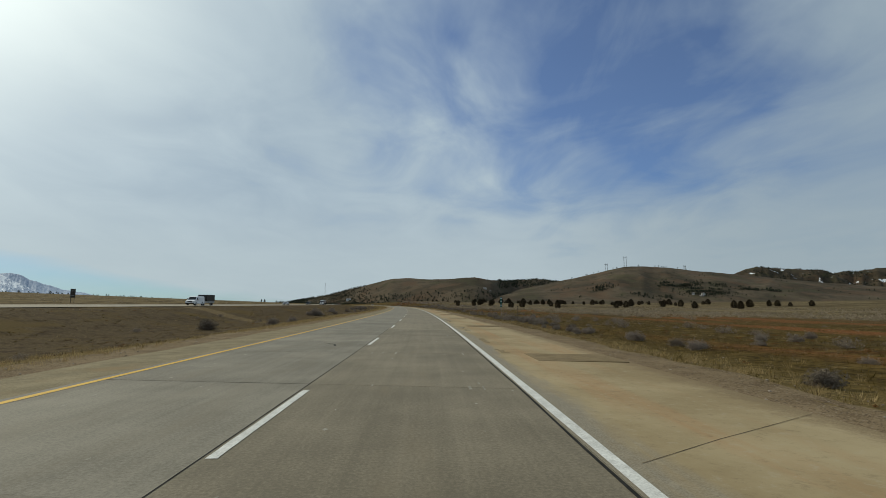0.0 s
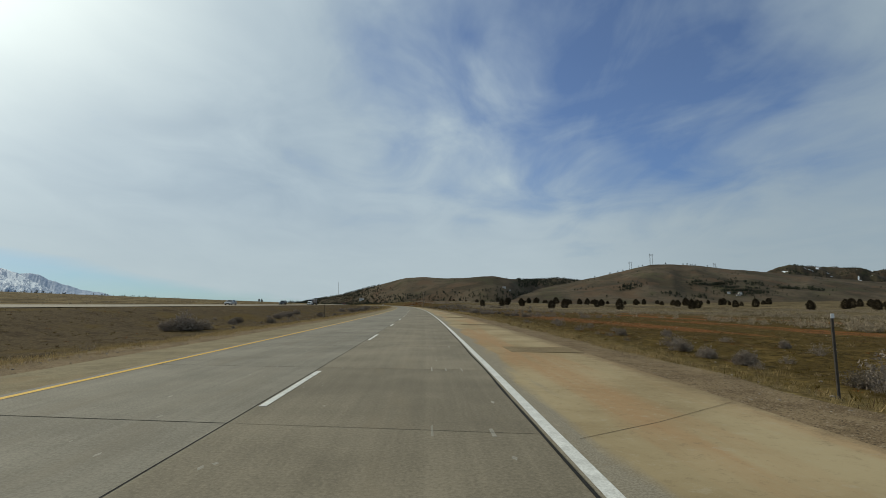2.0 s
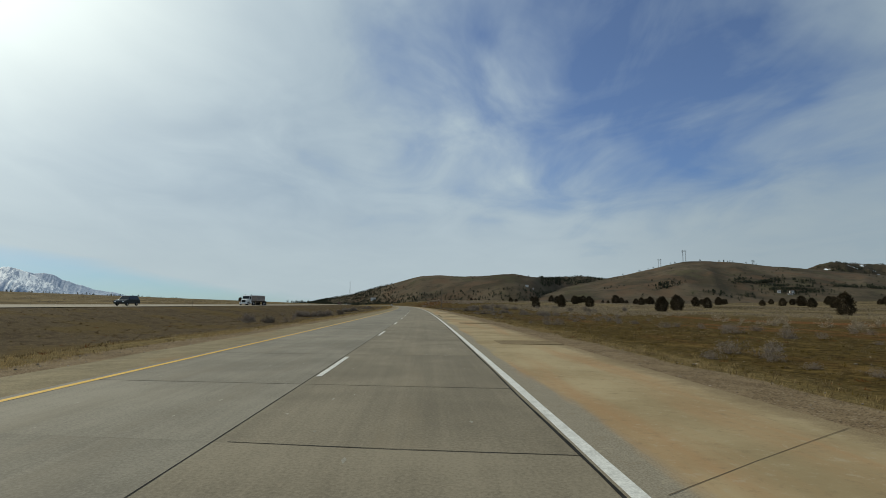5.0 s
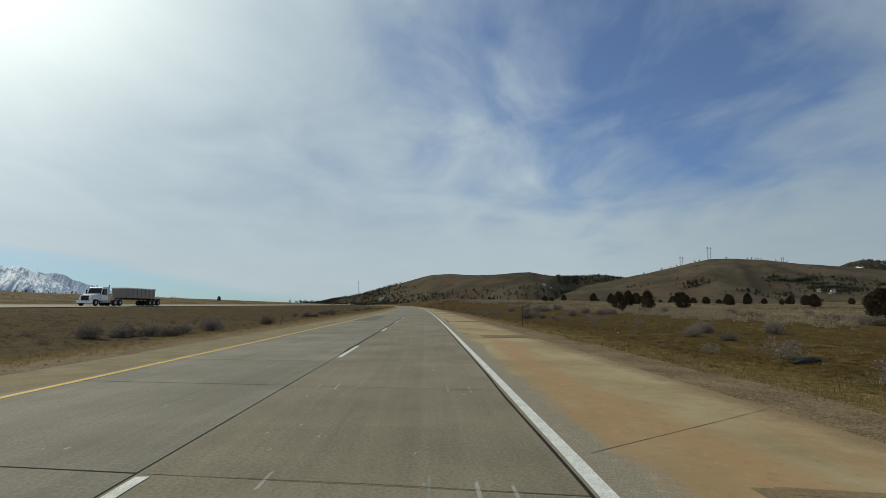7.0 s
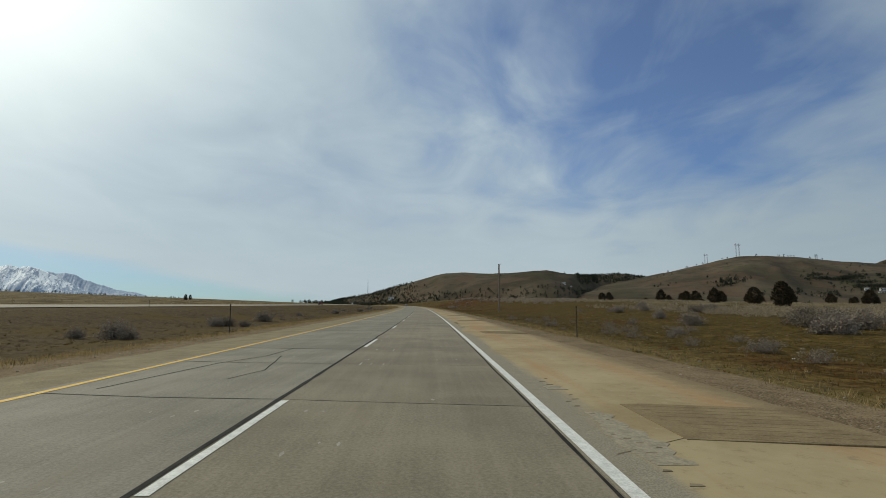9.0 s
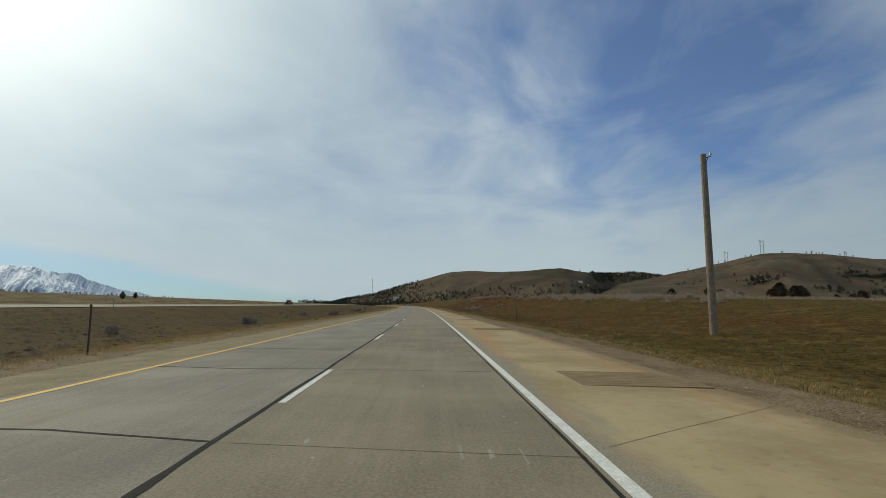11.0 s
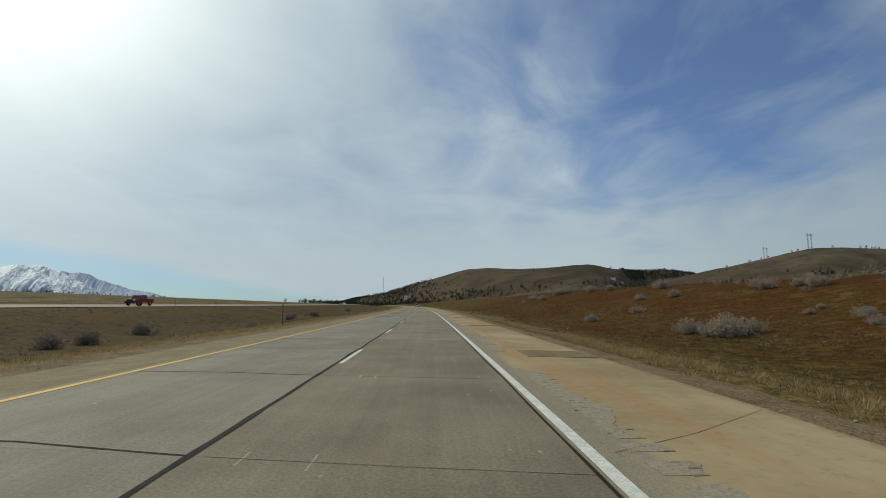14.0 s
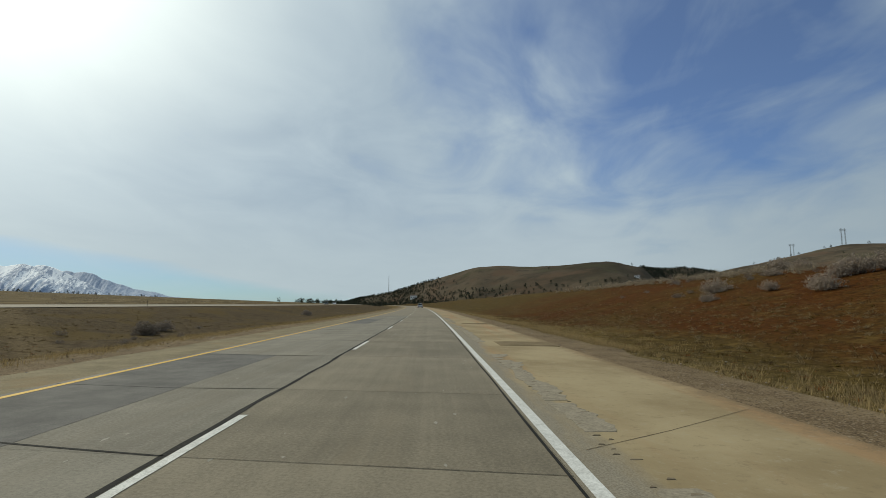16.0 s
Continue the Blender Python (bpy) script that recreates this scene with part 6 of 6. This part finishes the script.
# ---- vehicles ----
def profile_solid(points, half, bevel=0.05, taper=None):
    """A body from its side outline (y, z); taper: heights between which the sides lean in, and by how much."""
    bm = bmesh.new()
    left = [bm.verts.new((-half, y, z)) for y, z in points]
    right = [bm.verts.new((half, y, z)) for y, z in points]
    n = len(points)
    bm.faces.new(left[::-1])
    bm.faces.new(right)
    for i in range(n):
        bm.faces.new((left[i], left[(i + 1) % n], right[(i + 1) % n], right[i]))
    if taper:
        z0, z1, by = taper
        for v in bm.verts:
            k = min(max((v.co.z - z0) / (z1 - z0), 0), 1)
            v.co.x -= math.copysign(by * k, v.co.x)
    bmesh.ops.recalc_face_normals(bm, faces=bm.faces)
    if bevel:
        bmesh.ops.bevel(bm, geom=list(bm.edges), offset=bevel, segments=2, affect="EDGES", profile=0.7)
    return bm


def wheel(parent, x, y, r, w=0.24):
    bm = bmesh.new()
    sg = 1 if x > 0 else -1
    n = 20
    rings = []
    for rr, xx in ((r * 0.62, -w / 2), (r * 0.94, -w / 2), (r, -w * 0.36), (r, w * 0.36), (r * 0.94, w / 2), (r * 0.62, w / 2)):
        rings.append([bm.verts.new((x + xx, y + rr * math.cos(t), r + rr * math.sin(t))) for t in [i * math.tau / n for i in range(n)]])
    for a, b in zip(rings, rings[1:]):
        for i in range(n):
            bm.faces.new((a[i], a[(i + 1) % n], b[(i + 1) % n], b[i]))
    tyre = part("wheel", bm, M_TYRE, parent, "black rubber tyre")
    bm = bmesh.new()
    tube(bm, (x - sg * 0.02, y, r), (x + sg * (w / 2 - 0.03), y, r), r * 0.62, r * 0.58, 16)
    tube(bm, (x + sg * (w / 2 - 0.03), y, r), (x + sg * w / 2, y, r), r * 0.16, r * 0.12, 8)
    part("rim", bm, M_RIM, tyre)


def plate(name, parent, mat, x0, x1, y0, y1, z0, z1, bevel=0.01, label=""):
    return part(name, box(bmesh.new(), x0, x1, y0, y1, z0, z1, bevel), mat, parent, label)


def panes(parent, outline, half, inset, mat=M_GLASS):
    """Side windows from an outline (y, z), on both sides."""
    for sg in (-1, 1):
        bm = bmesh.new()
        f = [bm.verts.new((sg * (half + 0.006 - inset * (z - outline[0][1])), y, z)) for y, z in outline]
        b = [bm.verts.new((sg * (half - 0.02 - inset * (z - outline[0][1])), y, z)) for y, z in outline]
        n = len(f)
        bm.faces.new(f if sg > 0 else f[::-1])
        for i in range(n):
            bm.faces.new((f[i], b[i], b[(i + 1) % n], f[(i + 1) % n]))
        part("side_window", bm, mat, parent)


def screen(parent, half0, half1, y0, z0, y1, z1, name="windscreen"):
    bm = bmesh.new()
    d = Vector((0, z1 - z0, -(y1 - y0))).normalized() * 0.012
    if (d.y > 0) != (y1 < y0):
        d = -d
    v = [bm.verts.new(Vector(p) + d) for p in ((-half0, y0, z0), (half0, y0, z0), (half1, y1, z1), (-half1, y1, z1))]
    w = [bm.verts.new(Vector(p) - d) for p in ((-half0, y0, z0), (half0, y0, z0), (half1, y1, z1), (-half1, y1, z1))]
    bm.faces.new(v)
    for i in range(4):
        bm.faces.new((v[i], w[i], w[(i + 1) % 4], v[(i + 1) % 4]))
    part(name, bm, M_GLASS, parent)


def lamps(ob, half, y_front, y_back, z_f, z_b):
    for sg in (-1, 1):
        plate("headlight", ob, M_LAMP, *sorted((sg * (half - 0.38), sg * (half - 0.08))), y_front - 0.06, y_front + 0.02, z_f - 0.09, z_f + 0.09, 0.02)
        plate("tail_light", ob, M_REDLAMP, *sorted((sg * (half - 0.22), sg * (half - 0.06))), y_back - 0.02, y_back + 0.06, z_b - 0.16, z_b + 0.16, 0.02)


def car(m, paint, label, kind="sedan"):
    """A car whose nose points along +y."""
    ob = thing("car", m, label, "car")
    if kind == "suv":
        L, H, body = 2.3, 1.75, [(-2.3, 0.35), (2.2, 0.33), (2.3, 0.6), (2.22, 0.9), (1.15, 1.08), (-2.25, 1.08), (-2.33, 0.7)]
        roof = [(-2.2, 1.05), (1.2, 1.05), (0.45, 1.68), (0.2, 1.74), (-1.75, 1.74), (-2.0, 1.66)]
        side = [(-1.95, 1.12), (0.95, 1.12), (0.42, 1.62), (-1.8, 1.64)]
    else:
        L, H, body = 2.3, 1.45, [(-2.3, 0.33), (2.22, 0.3), (2.3, 0.5), (2.2, 0.74), (1.1, 0.93), (-1.6, 0.97), (-2.28, 0.95), (-2.35, 0.6)]
        roof = [(-1.75, 0.94), (1.15, 0.92), (0.3, 1.40), (0.0, 1.45), (-0.9, 1.45), (-1.2, 1.4)]
        side = [(-1.4, 0.98), (0.9, 0.97), (0.28, 1.36), (-1.05, 1.37)]
    part("body", profile_solid(body, 0.92, 0.07), paint, ob)
    part("cabin", profile_solid(roof, 0.84, 0.04, (0.95, H, 0.17)), paint, ob)
    panes(ob, side, 0.845, 0.31)
    screen(ob, 0.74, 0.60, roof[1][0] - 0.08, roof[1][1] + 0.07, roof[2][0] + 0.05, roof[2][1] - 0.02)
    screen(ob, 0.74, 0.60, roof[0][0] + 0.02, roof[0][1] + 0.12, roof[-1][0] - 0.02, roof[-1][1] - 0.02, "rear_window")
    for x in (-0.8, 0.8):
        for y in (-1.4, 1.42):
            wheel(ob, x, y, 0.34)
    lamps(ob, 0.9, 2.27, -2.33, 0.68, 0.85)
    plate("grille", ob, M_PLASTIC, -0.45, 0.45, 2.25, 2.32, 0.45, 0.66, 0.02)
    plate("bumper", ob, M_PLASTIC, -0.85, 0.85, -2.42, -2.28, 0.36, 0.55, 0.03)
    for sg in (-1, 1):
        plate("mirror", ob, paint, *sorted((sg * 0.9, sg * 1.08)), 0.72, 0.84, 0.98, 1.12, 0.03)
    return ob


def van(m):
    ob = thing("cargo_van", m, "white cargo van with a black bumper on the far carriageway", "van")
    part("body", profile_solid([(-2.9, 0.4), (2.75, 0.38), (2.85, 0.62), (2.8, 1.0), (1.95, 1.22), (1.15, 1.95), (0.8, 2.08), (-2.75, 2.1), (-2.9, 1.9)], 0.98, 0.07, (1.2, 2.1, 0.14)), M_CARWHITE, ob)
    panes(ob, [(0.75, 1.28), (1.62, 1.28), (1.08, 1.8), (0.75, 1.8)], 0.985, 0.16)
    screen(ob, 0.86, 0.76, 1.88, 1.29, 1.22, 1.9)
    for x in (-0.86, 0.86):
        for y in (-1.75, 1.75):
            wheel(ob, x, y, 0.36)
    lamps(ob, 0.94, 2.82, -2.9, 0.86, 1.2)
    plate("grille", ob, M_PLASTIC, -0.5, 0.5, 2.8, 2.87, 0.72, 0.98, 0.02)
    plate("bumper", ob, M_PLASTIC, -0.95, 0.95, 2.78, 2.98, 0.36, 0.6, 0.04)
    for sg in (-1, 1):
        plate("mirror", ob, M_PLASTIC, *sorted((sg * 0.98, sg * 1.2)), 1.35, 1.5, 1.3, 1.6, 0.03)


def cargo_trailer(m):
    ob = thing("cargo_trailer", m, "black enclosed cargo trailer with a pale lower skirt", "trailer")
    part("box", profile_solid([(-2.3, 0.95), (2.2, 0.95), (2.35, 1.15), (2.35, 2.35), (2.2, 2.5), (-2.3, 2.5)], 1.05, 0.05), M_BOX, ob)
    plate("skirt", ob, M_CARGREY, -1.06, 1.06, -2.3, 2.25, 0.55, 0.945, 0.03)
    plate("roof_edge", ob, M_CARWHITE, -1.04, 1.04, -2.28, 2.2, 2.5, 2.54, 0.015)
    for x in (-0.98, 0.98):
        for y in (-0.85, 0.0):
            wheel(ob, x, y, 0.34, 0.2)
        plate("fender", ob, M_CARGREY, *sorted((x * 1.0, x * 1.16)), -1.3, 0.45, 0.70, 0.76, 0.02)
    bm = bmesh.new()
    for x in (-0.8, 0.8):
        tube(bm, (x, 2.2, 0.6), (0, 3.3, 0.55), 0.05, 0.05, 6)
    part("drawbar", bm, M_STEEL, ob)


def pickup(m):
    ob = thing("pickup_truck", m, "dark red pickup truck with a black grille on the far carriageway", "pickup")
    part("body", profile_solid([(-2.8, 0.55), (2.7, 0.5), (2.8, 0.75), (2.72, 1.12), (1.3, 1.22), (-2.8, 1.2)], 0.96, 0.06), M_CARRED, ob)
    part("cabin", profile_solid([(-0.95, 1.18), (1.35, 1.18), (0.65, 1.82), (0.4, 1.88), (-0.75, 1.88), (-0.95, 1.75)], 0.86, 0.04, (1.2, 1.9, 0.13)), M_CARRED, ob)
    panes(ob, [(-0.8, 1.26), (1.05, 1.26), (0.58, 1.76), (-0.8, 1.78)], 0.862, 0.19)
    screen(ob, 0.76, 0.66, 1.28, 1.26, 0.72, 1.78)
    for x in (-0.84, 0.84):
        for y in (-1.75, 1.8):
            wheel(ob, x, y, 0.42, 0.28)
    lamps(ob, 0.94, 2.78, -2.8, 0.95, 0.95)
    plate("grille", ob, M_PLASTIC, -0.56, 0.56, 2.72, 2.82, 0.72, 1.08, 0.02)
    plate("bumper", ob, M_PLASTIC, -0.95, 0.95, 2.72, 2.95, 0.45, 0.68, 0.04)
    plate("bed_floor", ob, M_PLASTIC, -0.8, 0.8, -2.7, -1.05, 1.195, 1.215, 0.0)


def tractor_trailer(m):
    """A day-cab tractor that pulls a tipping trailer."""
    ob = thing("tractor_unit", m, "white day cab tractor unit with a dark chassis", "lorry")
    part("hood", profile_solid([(1.1, 0.9), (3.2, 0.8), (3.35, 1.1), (3.25, 1.62), (1.1, 1.95)], 0.85, 0.08), M_CARWHITE, ob)
    part("cab", profile_solid([(-0.5, 0.75), (1.15, 0.75), (1.3, 1.9), (1.0, 2.75), (0.7, 2.95), (-0.5, 2.98)], 1.05, 0.06, (1.9, 3.0, 0.08)), M_CARWHITE, ob)
    panes(ob, [(-0.1, 1.72), (1.16, 1.72), (0.96, 2.62), (-0.1, 2.66)], 1.055, 0.07)
    screen(ob, 0.99, 0.92, 1.31, 1.84, 1.03, 2.72)
    plate("grille", ob, M_PLASTIC, -0.55, 0.55, 3.26, 3.36, 0.85, 1.55, 0.03)
    plate("bumper", ob, M_CARWHITE, -1.15, 1.15, 3.2, 3.5, 0.4, 0.8, 0.05)
    plate("chassis", ob, M_STEEL, -0.45, 0.45, -4.0, 3.2, 0.7, 0.95, 0.03)
    plate("fuel_tank", ob, M_CARGREY, -1.15, -0.6, -0.9, 0.9, 0.45, 0.95, 0.12)
    plate("fuel_tank", ob, M_CARGREY, 0.6, 1.15, -0.9, 0.9, 0.45, 0.95, 0.12)
    for sg in (-1, 1):
        plate("mirror", ob, M_PLASTIC, *sorted((sg * 1.15, sg * 1.35)), 1.15, 1.25, 1.9, 2.5, 0.03)
        tube_bm = tube(bmesh.new(), (sg * 0.95, -0.65, 0.9), (sg * 0.95, -0.65, 3.3), 0.07, 0.07, 8)
        part("exhaust_stack", tube_bm, M_GALV, ob)
        plate("headlight", ob, M_LAMP, *sorted((sg * 0.6, sg * 0.85)), 3.2, 3.33, 1.0, 1.25, 0.03)
        wheel(ob, sg * 1.05, 2.5, 0.5, 0.3)
        for y in (-2.2, -3.5):
            wheel(ob, sg * 0.95, y, 0.5, 0.5)
    tr = thing("tipping_trailer", m @ pose(0, -9.3, 0), "grey-brown steel tipping trailer behind the tractor", "trailer")
    part("tub", profile_solid([(-4.3, 1.25), (4.2, 1.32), (4.5, 2.9), (-4.4, 2.9)], 1.2, 0.04), M_BED, tr)
    plate("top_rail", tr, M_CARWHITE, -1.26, 1.26, -4.5, 4.6, 2.86, 3.04, 0.04)
    for k in range(7):
        y = -3.7 + k * 1.25
        for sg in (-1, 1):
            plate("side_rib", tr, M_BED, *sorted((sg * 1.205, sg * 1.27)), y - 0.05, y + 0.05, 1.6, 2.88, 0.01)
    plate("frame", tr, M_STEEL, -0.5, 0.5, -6.3, 4.8, 1.02, 1.3, 0.03)
    plate("rear_deck", tr, M_STEEL, -1.15, 1.15, -6.4, -4.4, 1.0, 1.28, 0.03)
    for sg in (-1, 1):
        for y in (-3.0, -4.3, -5.8):
            wheel(tr, sg * 0.95, y, 0.5, 0.5)


def oncoming(s, u=-47.5):
    """A pose on the opposite carriageway, nose towards the viewer."""
    return along(s, u, 1.06 + 0.34 * (-43.5 - u) / 11.5 + 0.01, 180)


van(oncoming(114.5))
cargo_trailer(oncoming(120.9))
car(oncoming(206.0), M_CARGREY, "grey saloon car on the far carriageway")
car(oncoming(264.0), M_CARDARK, "dark green sport utility vehicle on the far carriageway", "suv")
tractor_trailer(oncoming(326.0))
pickup(oncoming(580.0))
car(oncoming(838.0), M_CARDARK, "dark car far along the opposite carriageway")
car(oncoming(905.0, -51.5), M_CARWHITE, "white car far along the opposite carriageway", "suv")
car(along(748.0, 1.9, 0.005), M_CARGREY, "silver sport utility vehicle far down the carriageway", "suv")


# ---- litter and debris ----
def debris(s, u, size, mat, name, label, category):
    rng = random.Random(int(s * 10))
    bm = bmesh.new()
    bmesh.ops.create_icosphere(bm, subdivisions=2, radius=1.0)
    for v in bm.verts:
        v.co *= 1 + 0.35 * noise.noise(v.co * 1.7 + Vector((s, u, 0)))
    ob = part(name, bm, mat, None)
    ob.matrix_world = along(s, u, ground_z(s, u) + size[2] * 0.5, rng.uniform(0, 180)) @ Matrix.Diagonal((*size, 1))
    tagged(ob, label, category)


debris(261.2, 13.4, (0.9, 0.16, 0.10), M_TYRE, "tyre_scrap", "curled black strip of burst lorry tyre", "tyre scrap")
debris(521.5, 9.4, (0.75, 0.10, 0.07), M_TYRE, "tyre_scrap", "curled black strip of burst lorry tyre", "tyre scrap")
for s, u in ((524, 13), (527, 12.2), (558, 10), (582, 10.5), (333, 14), (276, 14), (280, 15.5), (250, 16), (514, 15), (541, 13), (300, 12.5)):
    debris(s, u, (0.055, 0.04, 0.022), M_CARWHITE, "litter", "scrap of white litter on the verge", "litter")
debris(532.0, -12.0, (0.10, 0.09, 0.07), M_CARWHITE, "litter", "scrap of white litter on the median", "litter")
lay_slabs()
